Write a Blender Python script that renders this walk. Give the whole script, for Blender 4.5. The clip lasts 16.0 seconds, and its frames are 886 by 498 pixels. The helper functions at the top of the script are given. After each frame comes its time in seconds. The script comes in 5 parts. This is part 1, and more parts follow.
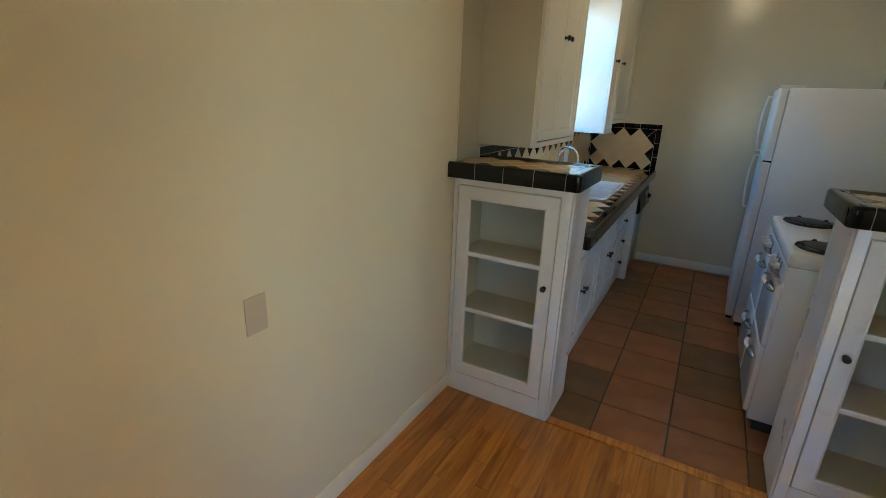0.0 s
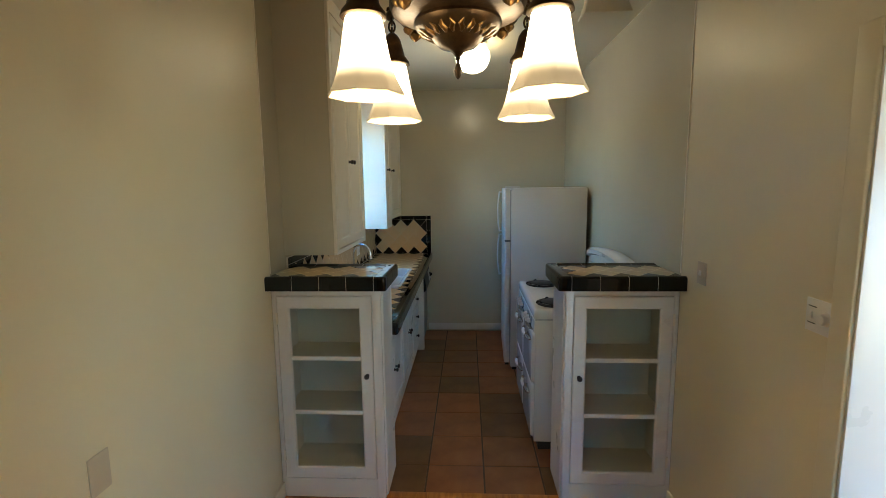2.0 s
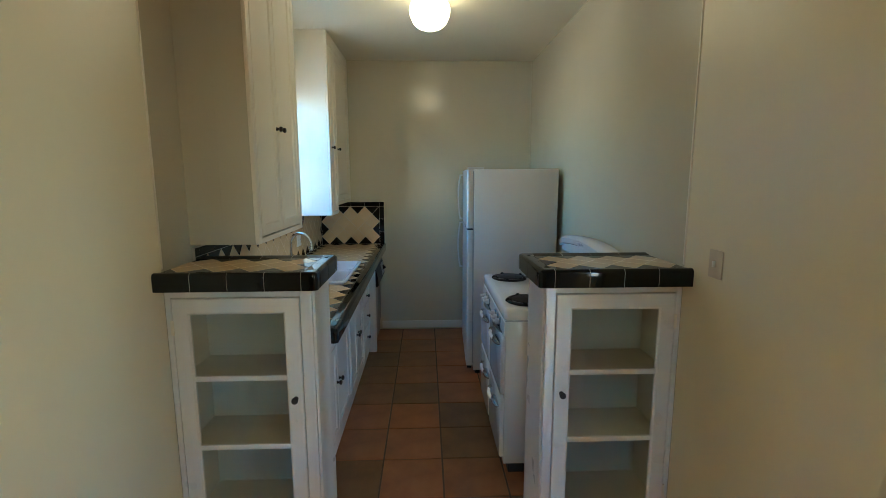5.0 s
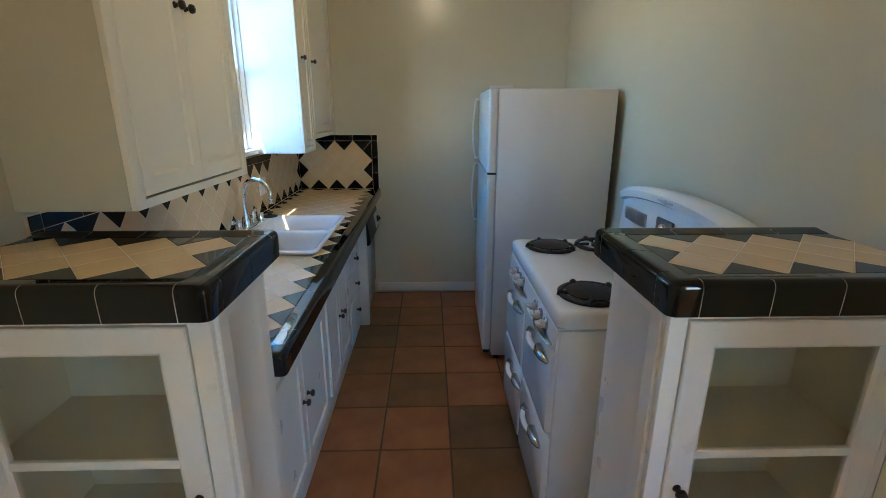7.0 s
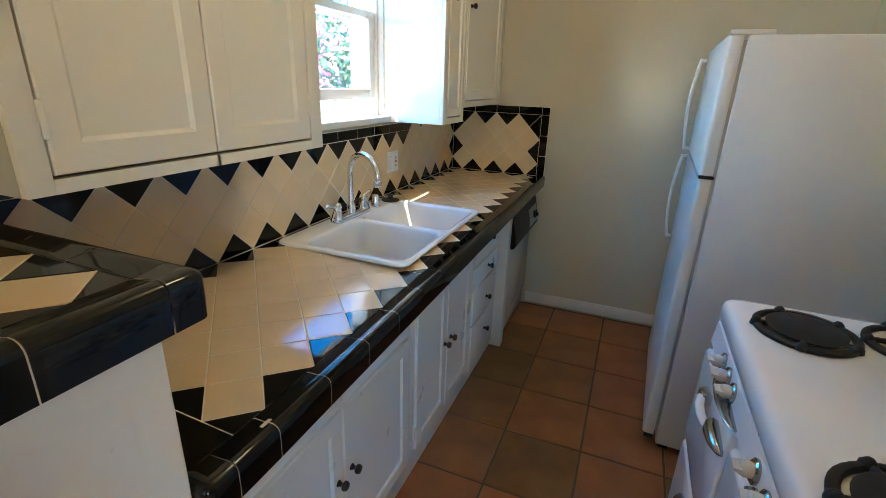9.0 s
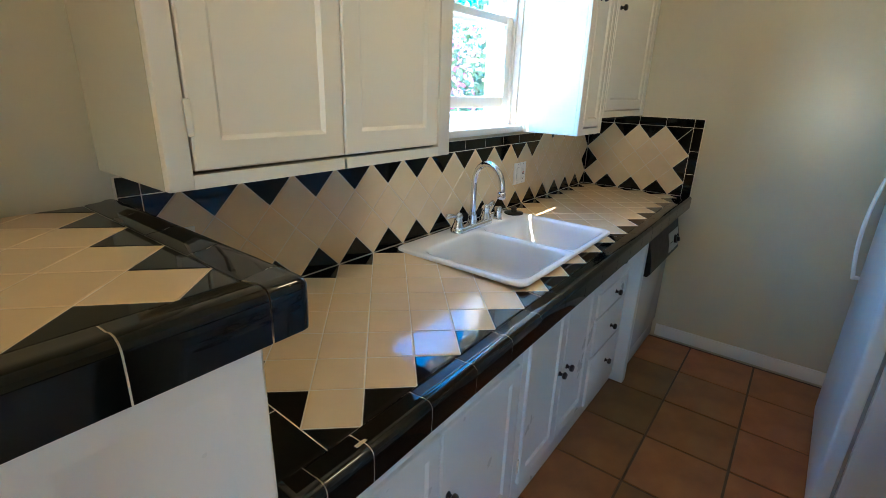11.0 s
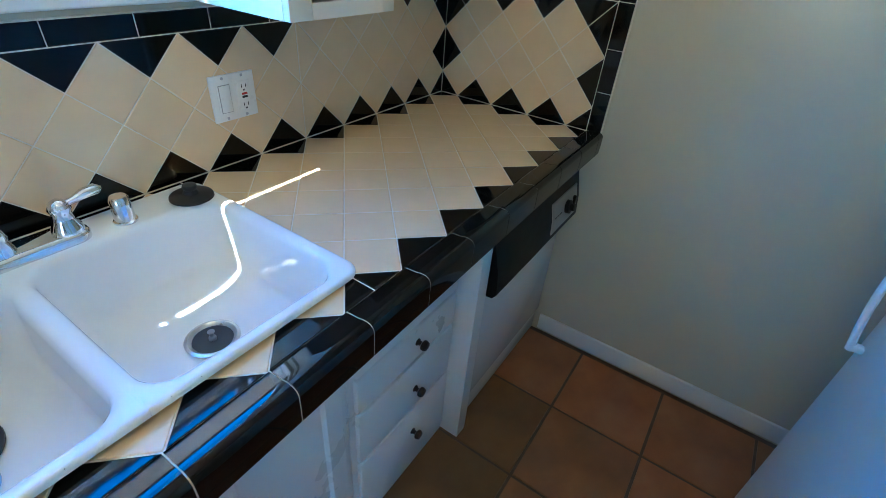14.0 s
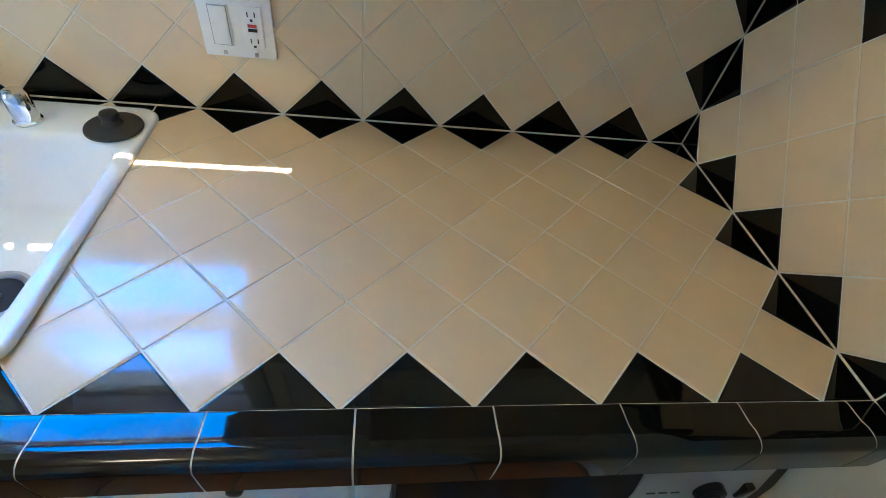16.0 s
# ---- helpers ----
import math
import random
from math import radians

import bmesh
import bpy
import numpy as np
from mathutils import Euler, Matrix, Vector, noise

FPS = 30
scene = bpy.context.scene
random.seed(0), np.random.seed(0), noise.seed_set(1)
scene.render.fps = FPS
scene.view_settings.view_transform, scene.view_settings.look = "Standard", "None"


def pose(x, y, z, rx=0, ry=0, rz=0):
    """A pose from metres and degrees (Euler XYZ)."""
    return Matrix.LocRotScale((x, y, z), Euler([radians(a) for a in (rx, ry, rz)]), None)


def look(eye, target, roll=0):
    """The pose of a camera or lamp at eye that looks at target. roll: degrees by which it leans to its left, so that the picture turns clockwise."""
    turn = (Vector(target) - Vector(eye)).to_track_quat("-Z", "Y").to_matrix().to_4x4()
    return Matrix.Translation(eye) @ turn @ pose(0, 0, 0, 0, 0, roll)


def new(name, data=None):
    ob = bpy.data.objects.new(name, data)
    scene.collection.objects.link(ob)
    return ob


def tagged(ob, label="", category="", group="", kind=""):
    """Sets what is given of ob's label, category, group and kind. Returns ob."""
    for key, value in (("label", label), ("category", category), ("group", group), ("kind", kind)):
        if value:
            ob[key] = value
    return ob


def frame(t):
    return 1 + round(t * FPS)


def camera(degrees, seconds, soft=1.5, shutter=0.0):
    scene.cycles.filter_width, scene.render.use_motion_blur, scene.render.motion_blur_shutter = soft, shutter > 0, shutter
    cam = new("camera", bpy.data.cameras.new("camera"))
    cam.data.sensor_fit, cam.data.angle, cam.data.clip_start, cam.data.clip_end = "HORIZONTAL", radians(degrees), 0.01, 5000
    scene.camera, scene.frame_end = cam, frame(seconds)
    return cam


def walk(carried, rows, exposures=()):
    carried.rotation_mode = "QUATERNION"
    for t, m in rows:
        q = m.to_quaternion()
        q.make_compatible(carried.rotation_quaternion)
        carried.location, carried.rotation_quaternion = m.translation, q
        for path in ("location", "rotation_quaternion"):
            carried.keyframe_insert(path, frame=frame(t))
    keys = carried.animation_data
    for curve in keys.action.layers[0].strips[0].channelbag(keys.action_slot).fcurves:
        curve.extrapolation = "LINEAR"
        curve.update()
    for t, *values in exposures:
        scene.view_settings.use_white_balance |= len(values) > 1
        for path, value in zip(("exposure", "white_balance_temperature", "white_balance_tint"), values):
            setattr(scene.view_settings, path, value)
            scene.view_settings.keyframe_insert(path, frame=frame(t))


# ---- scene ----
cam = camera(87.1, 16.0, soft=0.6)
PATH = [
    (0, (0.162, 0.219, 1.488), (-0.765, 1.881, 0.874), 2.2),
    (0.5, (0.151, 0.1, 1.53), (-0.487, 1.914, 0.981), 1.6),
    (1, (0.151, 0.004, 1.571), (-0.253, 1.901, 1.085), 0.7),
    (1.5, (0.135, -0.081, 1.612), (-0.092, 1.865, 1.206), 0.0),
    (2, (0.136, -0.122, 1.652), (0.028, 1.858, 1.386), -0.7),
    (2.5, (0.131, -0.144, 1.677), (0.118, 1.852, 1.563), -0.9),
    (3, (0.13, -0.145, 1.688), (0.175, 1.854, 1.67), -1.3),
    (3.5, (0.124, -0.127, 1.666), (0.198, 1.871, 1.649), -1.2),
    (4, (0.116, -0.038, 1.614), (0.192, 1.957, 1.5), -0.7),
    (4.5, (0.125, 0.169, 1.577), (0.206, 2.154, 1.353), -0.3),
    (4.7, (0.143, 0.247, 1.571), (0.214, 2.23, 1.319), -0.2),
    (6.8, (0.114, 1.217, 1.521), (0.194, 3.133, 0.952), 0.2),
    (7, (0.129, 1.301, 1.517), (0.185, 3.217, 0.947), 0.1),
    (7.5, (0.116, 1.554, 1.477), (0.103, 3.46, 0.872), 0.6),
    (8, (0.131, 1.81, 1.449), (-0.052, 3.697, 0.813), 1.4),
    (8.5, (0.194, 2.001, 1.45), (-0.23, 3.836, 0.775), 1.9),
    (9, (0.232, 2.085, 1.46), (-0.46, 3.836, 0.784), 2.0),
    (9.5, (0.247, 2.099, 1.478), (-0.672, 3.764, 0.858), 1.5),
    (9.7, (0.248, 2.101, 1.482), (-0.741, 3.738, 0.899), 1.5),
    (11.8, (0.119, 2.39, 1.42), (-1.029, 3.851, 0.68), 1.1),
    (12, (0.104, 2.484, 1.428), (-1.0, 3.955, 0.643), 0.9),
    (12.5, (0.062, 2.715, 1.427), (-0.87, 4.262, 0.566), 0.5),
    (13, (0.093, 3.008, 1.444), (-0.749, 4.569, 0.52), 1.1),
    (13.5, (0.112, 3.283, 1.419), (-0.752, 4.785, 0.421), 2.2),
    (14, (0.089, 3.582, 1.423), (-0.772, 4.987, 0.288), 5.1),
    (14.5, (0.067, 3.865, 1.402), (-0.783, 5.135, 0.113), 8.1),
    (15, (0.031, 4.077, 1.393), (-0.94, 5.176, 0.033), 10.0),
    (15.5, (-0.058, 4.301, 1.398), (-1.234, 5.086, -0.017), 10.8),
    (16, (-0.1, 4.459, 1.396), (-1.474, 4.745, -0.029), 10.5),
]
walk(cam, [(t, look(eye, target, roll)) for t, eye, target, roll in PATH], [
    (0.0, 3.88, 6400, 10), (1.0, 3.9, 6550, 11), (2.0, 3.72, 6500, 8), (3.5, 3.52, 6400, 5), (4.7, 3.82, 6150, 3), (7.0, 4.15, 6150, 11),
    (8.0, 4.42, 6550, 13), (9.0, 4.48, 6850, 14), (9.7, 4.45, 6600, 13), (12.0, 4.65, 5950, 10), (13.0, 4.65, 5200, 3), (13.5, 4.68, 5100, 4), (14.5, 4.85, 5150, 8), (15.0, 4.92, 5300, 9), (16.0, 5.15, 5550, 10)])
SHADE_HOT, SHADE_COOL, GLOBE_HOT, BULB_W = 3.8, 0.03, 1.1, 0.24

# ---- light ----
world = bpy.data.worlds.new("sky")
scene.world = world
world.use_nodes = True
_n = world.node_tree.nodes
_sky = _n.new("ShaderNodeTexSky")
_sky.sky_type, _sky.sun_disc = "NISHITA", False
_sky.ozone_density, _sky.dust_density, _sky.air_density = 6.5, 0.3, 1.0
SUN_WAY = Vector((0.30, 0.413, -1.0)).normalized()
_sky.sun_elevation = math.asin(-SUN_WAY.z)
_sky.sun_rotation = math.atan2(-SUN_WAY.x, -SUN_WAY.y)
_n["Background"].inputs["Strength"].default_value = 0.15
_sat = _n.new("ShaderNodeHueSaturation")
_sat.inputs["Saturation"].default_value = 1.6
world.node_tree.links.new(_sky.outputs["Color"], _sat.inputs["Color"])
world.node_tree.links.new(_sat.outputs["Color"], _n["Background"].inputs["Color"])

sun_data = bpy.data.lights.new("sun", "SUN")
sun_data.energy, sun_data.angle, sun_data.color = 2.0, radians(0.5), (1.0, 0.95, 0.86)
sun = new("sun", sun_data)
sun.matrix_basis = Matrix.Translation((-4, 1, 8)) @ SUN_WAY.to_track_quat("-Z", "Y").to_matrix().to_4x4()


def bulb_lamp(name, at, power, radius, colour):
    d = bpy.data.lights.new(name, "POINT")
    d.energy, d.shadow_soft_size, d.color = power, radius, colour
    ob = new(name, d)
    ob.location = at
    return ob


# daylight lamp at an unseen, assumed living room window, which looks on open sky
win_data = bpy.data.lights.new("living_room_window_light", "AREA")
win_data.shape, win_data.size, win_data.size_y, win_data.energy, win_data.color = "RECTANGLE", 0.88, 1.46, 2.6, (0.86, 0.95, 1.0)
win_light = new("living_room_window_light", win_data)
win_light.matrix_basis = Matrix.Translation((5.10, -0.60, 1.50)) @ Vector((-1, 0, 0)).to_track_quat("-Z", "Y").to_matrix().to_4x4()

# second lamp, added to brighten that room from a made-up south window
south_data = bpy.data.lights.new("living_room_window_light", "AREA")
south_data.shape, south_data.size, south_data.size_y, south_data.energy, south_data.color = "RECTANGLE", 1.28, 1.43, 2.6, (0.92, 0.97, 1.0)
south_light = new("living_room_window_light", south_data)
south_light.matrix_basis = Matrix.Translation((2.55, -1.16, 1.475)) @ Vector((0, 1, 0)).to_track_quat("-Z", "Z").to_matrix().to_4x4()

# ---- mesh helpers ----


def box(bm, x0, x1, y0, y1, z0, z1, bev=0.0, seg=2):
    vs = [bm.verts.new((x, y, z)) for x in (x0, x1) for y in (y0, y1) for z in (z0, z1)]
    fs = [bm.faces.new([vs[i] for i in q]) for q in ((0, 1, 3, 2), (4, 6, 7, 5), (0, 4, 5, 1), (2, 3, 7, 6), (0, 2, 6, 4), (1, 5, 7, 3))]
    if bev > 0:
        es = {e for f in fs for e in f.edges}
        bmesh.ops.bevel(bm, geom=list(es), offset=bev, segments=seg, affect="EDGES", profile=0.5)
    return bm


def loft(bm, rings, cap0=True, cap1=True, closed=True):
    """Rings of equal length, joined by quads."""
    vr = [[bm.verts.new(p) for p in r] for r in rings]
    n = len(vr[0])
    for a, b in zip(vr, vr[1:]):
        for i in range(n if closed else n - 1):
            j = (i + 1) % n
            bm.faces.new((a[i], a[j], b[j], b[i]))
    if cap0:
        bm.faces.new(vr[0][::-1])
    if cap1:
        bm.faces.new(vr[-1])
    return vr


def lathe(bm, prof, at=(0, 0, 0), n=24, m=None, cap0=True, cap1=True):
    m = m or Matrix.Translation(at)
    rings = [[m @ Vector((r * math.cos(2 * math.pi * i / n), r * math.sin(2 * math.pi * i / n), z)) for i in range(n)] for r, z in prof]
    return loft(bm, rings, cap0, cap1)


def sweep(bm, pts, radii, n=10, flat=1.0):
    """A tube along points; flat squeezes its second direction."""
    pts = [Vector(p) for p in pts]
    if not hasattr(radii, "__len__"):
        radii = [radii] * len(pts)
    up, rings = None, []
    for i, p in enumerate(pts):
        d = (pts[min(i + 1, len(pts) - 1)] - pts[max(i - 1, 0)]).normalized()
        if up is None:
            up = Vector((0, 0, 1)) if abs(d.z) < 0.9 else Vector((1, 0, 0))
        side = d.cross(up).normalized()
        up = side.cross(d).normalized()
        r = radii[i]
        rings.append([p + side * (r * math.cos(2 * math.pi * k / n)) + up * (flat * r * math.sin(2 * math.pi * k / n)) for k in range(n)])
    return loft(bm, rings)


def rr(x0, x1, y0, y1, z, rad, k=6):
    """Points of a rounded rectangle; rad: one radius, or four from the corner x1 y1 on, against the clock."""
    rad = rad if hasattr(rad, "__len__") else (rad,) * 4
    out = []
    for (cx, cy, sx, sy, a0), r in zip(((x1, y1, -1, -1, 0), (x0, y1, 1, -1, 90), (x0, y0, 1, 1, 180), (x1, y0, -1, 1, 270)), rad):
        for i in range(k):
            a = radians(a0 + 90 * i / (k - 1))
            out.append((cx + sx * r + r * math.cos(a), cy + sy * r + r * math.sin(a), z))
    return out


def finish(name, bm, mat, smooth=None):
    bmesh.ops.recalc_face_normals(bm, faces=bm.faces)
    me = bpy.data.meshes.new(name)
    bm.to_mesh(me)
    bm.free()
    if mat:
        me.materials.append(mat)
    if smooth is not None:
        me.polygons.foreach_set("use_smooth", [True] * len(me.polygons))
        me.set_sharp_from_angle(angle=radians(smooth))
    return me


def thing(name, at, label, category, group="", kind=""):
    ob = new(name)
    ob.empty_display_size = 0.05
    ob.location = at
    return tagged(ob, label, category, group, kind)


def part(name, bm, mat, parent, label="", smooth=35):
    ob = new(name, finish(name, bm, mat, smooth))
    ob.parent = parent
    ob.matrix_parent_inverse = parent.matrix_basis.inverted()
    return tagged(ob, label)


def solid(name, bm, mat, label, category, kind="", group="", smooth=35):
    return tagged(new(name, finish(name, bm, mat, smooth)), label, category, group, kind)


def B(*a, **k):
    return box(bmesh.new(), *a, **k)


# ---- materials ----


def base_mat(name, colour, rough, metal=0.0, coat=0.0, spec=0.5):
    m = bpy.data.materials.new(name)
    m.use_nodes = True
    p = m.node_tree.nodes["Principled BSDF"]
    p.inputs["Base Color"].default_value = (*colour, 1)
    p.inputs["Roughness"].default_value = rough
    p.inputs["Metallic"].default_value = metal
    p.inputs["Coat Weight"].default_value = coat
    p.inputs["Coat Roughness"].default_value = 0.04
    p.inputs["Specular IOR Level"].default_value = spec
    return m, m.node_tree.nodes, m.node_tree.links, p


def noise_node(n, l, scale, detail=4.0, rough=0.55, stretch=None, coord="Object"):
    tc = n.new("ShaderNodeTexCoord")
    tx = n.new("ShaderNodeTexNoise")
    tx.inputs["Scale"].default_value, tx.inputs["Detail"].default_value, tx.inputs["Roughness"].default_value = scale, detail, rough
    src = tc.outputs[coord]
    if stretch:
        mp = n.new("ShaderNodeMapping")
        mp.inputs["Scale"].default_value = stretch
        l.new(src, mp.inputs["Vector"])
        src = mp.outputs["Vector"]
    l.new(src, tx.inputs["Vector"])
    return tx


def ramp(n, l, src, stops):
    r = n.new("ShaderNodeValToRGB")
    while len(r.color_ramp.elements) < len(stops):
        r.color_ramp.elements.new(0.5)
    for e, (at, c) in zip(r.color_ramp.elements, stops):
        e.position, e.color = at, (*c, 1) if len(c) == 3 else c
    l.new(src, r.inputs["Fac"])
    return r


def bump(n, l, p, src, strength, dist):
    b = n.new("ShaderNodeBump")
    b.inputs["Strength"].default_value, b.inputs["Distance"].default_value = strength, dist
    l.new(src, b.inputs["Height"])
    l.new(b.outputs["Normal"], p.inputs["Normal"])
    return b


def grey(v):
    return (v, v, v)


def surface(name, c0, c1, rough, big=2.0, fine=120.0, relief=0.15, dist=0.001, coat=0.0, metal=0.0, rough_var=0.08, spec=0.5, random=0.0):
    """Two scales of tone, uneven gloss and fine relief."""
    m, n, l, p = base_mat(name, c0, rough, metal, coat, spec)
    a = noise_node(n, l, big, 5)
    r = ramp(n, l, a.outputs["Fac"], ((0.3, c0), (0.7, c1)))
    col = r.outputs["Color"]
    if random:
        oi = n.new("ShaderNodeObjectInfo")
        hs = n.new("ShaderNodeHueSaturation")
        mr = n.new("ShaderNodeMapRange")
        mr.inputs["To Min"].default_value, mr.inputs["To Max"].default_value = 1 - random, 1 + random
        l.new(oi.outputs["Random"], mr.inputs["Value"])
        l.new(mr.outputs["Result"], hs.inputs["Value"])
        l.new(col, hs.inputs["Color"])
        col = hs.outputs["Color"]
    l.new(col, p.inputs["Base Color"])
    f = noise_node(n, l, fine, 3)
    bump(n, l, p, f.outputs["Fac"], relief, dist)
    g = noise_node(n, l, big * 3.3, 4)
    mr = n.new("ShaderNodeMapRange")
    mr.inputs["To Min"].default_value, mr.inputs["To Max"].default_value = max(0.02, rough - rough_var), rough + rough_var
    l.new(g.outputs["Fac"], mr.inputs["Value"])
    l.new(mr.outputs["Result"], p.inputs["Roughness"])
    return m


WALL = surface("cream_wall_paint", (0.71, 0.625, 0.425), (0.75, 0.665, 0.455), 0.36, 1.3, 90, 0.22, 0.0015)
# cream set darker than the dining room's, for the kitchen
KITCHEN_WALL = surface("darker_cream_wall", (0.55, 0.49, 0.355), (0.59, 0.53, 0.385), 0.21, 1.3, 90, 0.10, 0.0012, rough_var=0.04)
CEIL = surface("ceiling_paint", (0.79, 0.72, 0.56), (0.82, 0.75, 0.59), 0.5, 1.5, 70, 0.2, 0.0015)
WHITE = surface("white_gloss_paint", (0.72, 0.69, 0.63), (0.76, 0.73, 0.67), 0.30, 2.2, 45, 0.16, 0.0012)
CUPBOARD = surface("cupboard_paint", (0.79, 0.715, 0.57), (0.82, 0.745, 0.60), 0.34, 2.2, 45, 0.16, 0.0012)
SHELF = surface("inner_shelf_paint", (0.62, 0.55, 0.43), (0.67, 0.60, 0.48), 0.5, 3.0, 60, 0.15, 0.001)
BLACK_TILE = surface("black_glazed_tile", (0.0018, 0.0022, 0.0022), (0.0035, 0.004, 0.004), 0.05, 9, 16, 0.04, 0.002, rough_var=0.02, spec=0.36)
CREAM_TILE = surface("cream_glazed_tile", (0.71, 0.52, 0.305), (0.76, 0.565, 0.345), 0.10, 7, 14, 0.05, 0.002, rough_var=0.03, random=0.006)
GROUT = surface("grout", (0.74, 0.66, 0.52), (0.66, 0.58, 0.45), 0.8, 12, 300, 0.4, 0.001)
FLOOR_GROUT = surface("floor_grout", (0.075, 0.048, 0.034), (0.11, 0.07, 0.05), 0.85, 14, 300, 0.5, 0.001)
ENAMEL = surface("white_enamel", (0.76, 0.74, 0.70), (0.80, 0.78, 0.74), 0.12, 3, 30, 0.04, 0.001, rough_var=0.03)
IVORY = surface("ivory_plastic", (0.62, 0.55, 0.46), (0.66, 0.59, 0.50), 0.25, 8, 60, 0.05, 0.0005)
FRIDGE = surface("fridge_enamel", (0.62, 0.575, 0.515), (0.65, 0.605, 0.54), 0.33, 3, 260, 0.30, 0.0008)
PORCELAIN = surface("sink_porcelain", (0.80, 0.79, 0.76), (0.83, 0.82, 0.79), 0.10, 4, 20, 0.03, 0.001, rough_var=0.03)
CHROME = surface("chrome", (0.72, 0.73, 0.75), (0.80, 0.81, 0.82), 0.10, 10, 80, 0.03, 0.0005, metal=1.0, rough_var=0.04)
STEEL = surface("brushed_steel", (0.42, 0.42, 0.42), (0.52, 0.52, 0.52), 0.3, 20, 200, 0.1, 0.0005, metal=1.0)
IRON = surface("cast_iron", (0.006, 0.006, 0.007), (0.013, 0.013, 0.014), 0.5, 20, 160, 0.35, 0.001, spec=0.3)
# chrome with its dark reflections put into the base colour
DARK_CHROME = surface("dark_chrome", (0.36, 0.35, 0.34), (0.46, 0.45, 0.44), 0.16, 14, 120, 0.05, 0.0005, metal=1.0)
RUBBER = surface("black_rubber", (0.010, 0.010, 0.011), (0.018, 0.018, 0.019), 0.5, 20, 100, 0.1, 0.001)
KNOB = surface("dark_bronze_knob", (0.018, 0.014, 0.012), (0.035, 0.026, 0.020), 0.32, 30, 90, 0.15, 0.0008, metal=0.6)
BLACK_PLASTIC = surface("black_plastic", (0.008, 0.008, 0.009), (0.012, 0.012, 0.013), 0.38, 8, 200, 0.12, 0.0005, spec=0.12)
GREY_PANEL = surface("grey_control_panel", (0.36, 0.35, 0.33), (0.40, 0.39, 0.37), 0.35, 8, 200, 0.1, 0.0005, metal=0.3)
PLATE = surface("white_plastic_plate", (0.76, 0.74, 0.70), (0.80, 0.78, 0.74), 0.3, 8, 60, 0.05, 0.0005)
CREAM_PLATE = surface("painted_plate", (0.54, 0.45, 0.32), (0.58, 0.49, 0.35), 0.35, 8, 60, 0.1, 0.0005)
RED = surface("red_button", (0.45, 0.03, 0.02), (0.5, 0.04, 0.03), 0.35, 8, 60, 0.05, 0.0005)
DARK = surface("dark_slot", (0.02, 0.02, 0.02), (0.03, 0.03, 0.03), 0.6, 8, 60, 0.1, 0.0005)
SCREEN_WIRE = surface("grey_mesh_metal", (0.16, 0.15, 0.14), (0.24, 0.23, 0.21), 0.45, 40, 300, 0.4, 0.001, metal=0.7)
STUCCO = surface("outside_stucco", (0.70, 0.68, 0.63), (0.76, 0.74, 0.70), 0.85, 3, 60, 0.6, 0.004)
SOIL = surface("pale_patio_concrete", (0.46, 0.45, 0.42), (0.54, 0.53, 0.50), 0.9, 1.5, 20, 0.6, 0.02)
BARK = surface("bark", (0.16, 0.12, 0.08), (0.10, 0.07, 0.05), 0.9, 8, 40, 0.8, 0.01)


def saltillo():
    m, n, l, p = base_mat("terracotta_tile", (0.30, 0.13, 0.07), 0.42, spec=0.4)
    a = noise_node(n, l, 5.0, 5, 0.6)
    r = ramp(n, l, a.outputs["Fac"], ((0.25, (0.19, 0.074, 0.031)), (0.55, (0.285, 0.114, 0.044)), (0.8, (0.350, 0.155, 0.063))))
    oi = n.new("ShaderNodeObjectInfo")
    r2 = ramp(n, l, oi.outputs["Random"], ((0.0, (0.54, 0.68, 0.62)), (0.30, (0.66, 0.78, 0.72)), (0.45, (0.95, 0.97, 0.95)), (1.0, (1.16, 1.06, 1.0))))
    mx = n.new("ShaderNodeMix")
    mx.data_type, mx.blend_type = "RGBA", "MULTIPLY"
    mx.inputs["Factor"].default_value = 1.0
    l.new(r.outputs["Color"], mx.inputs["A"])
    l.new(r2.outputs["Color"], mx.inputs["B"])
    l.new(mx.outputs["Result"], p.inputs["Base Color"])
    f = noise_node(n, l, 30, 5, 0.6)
    bump(n, l, p, f.outputs["Fac"], 0.25, 0.003)
    return m


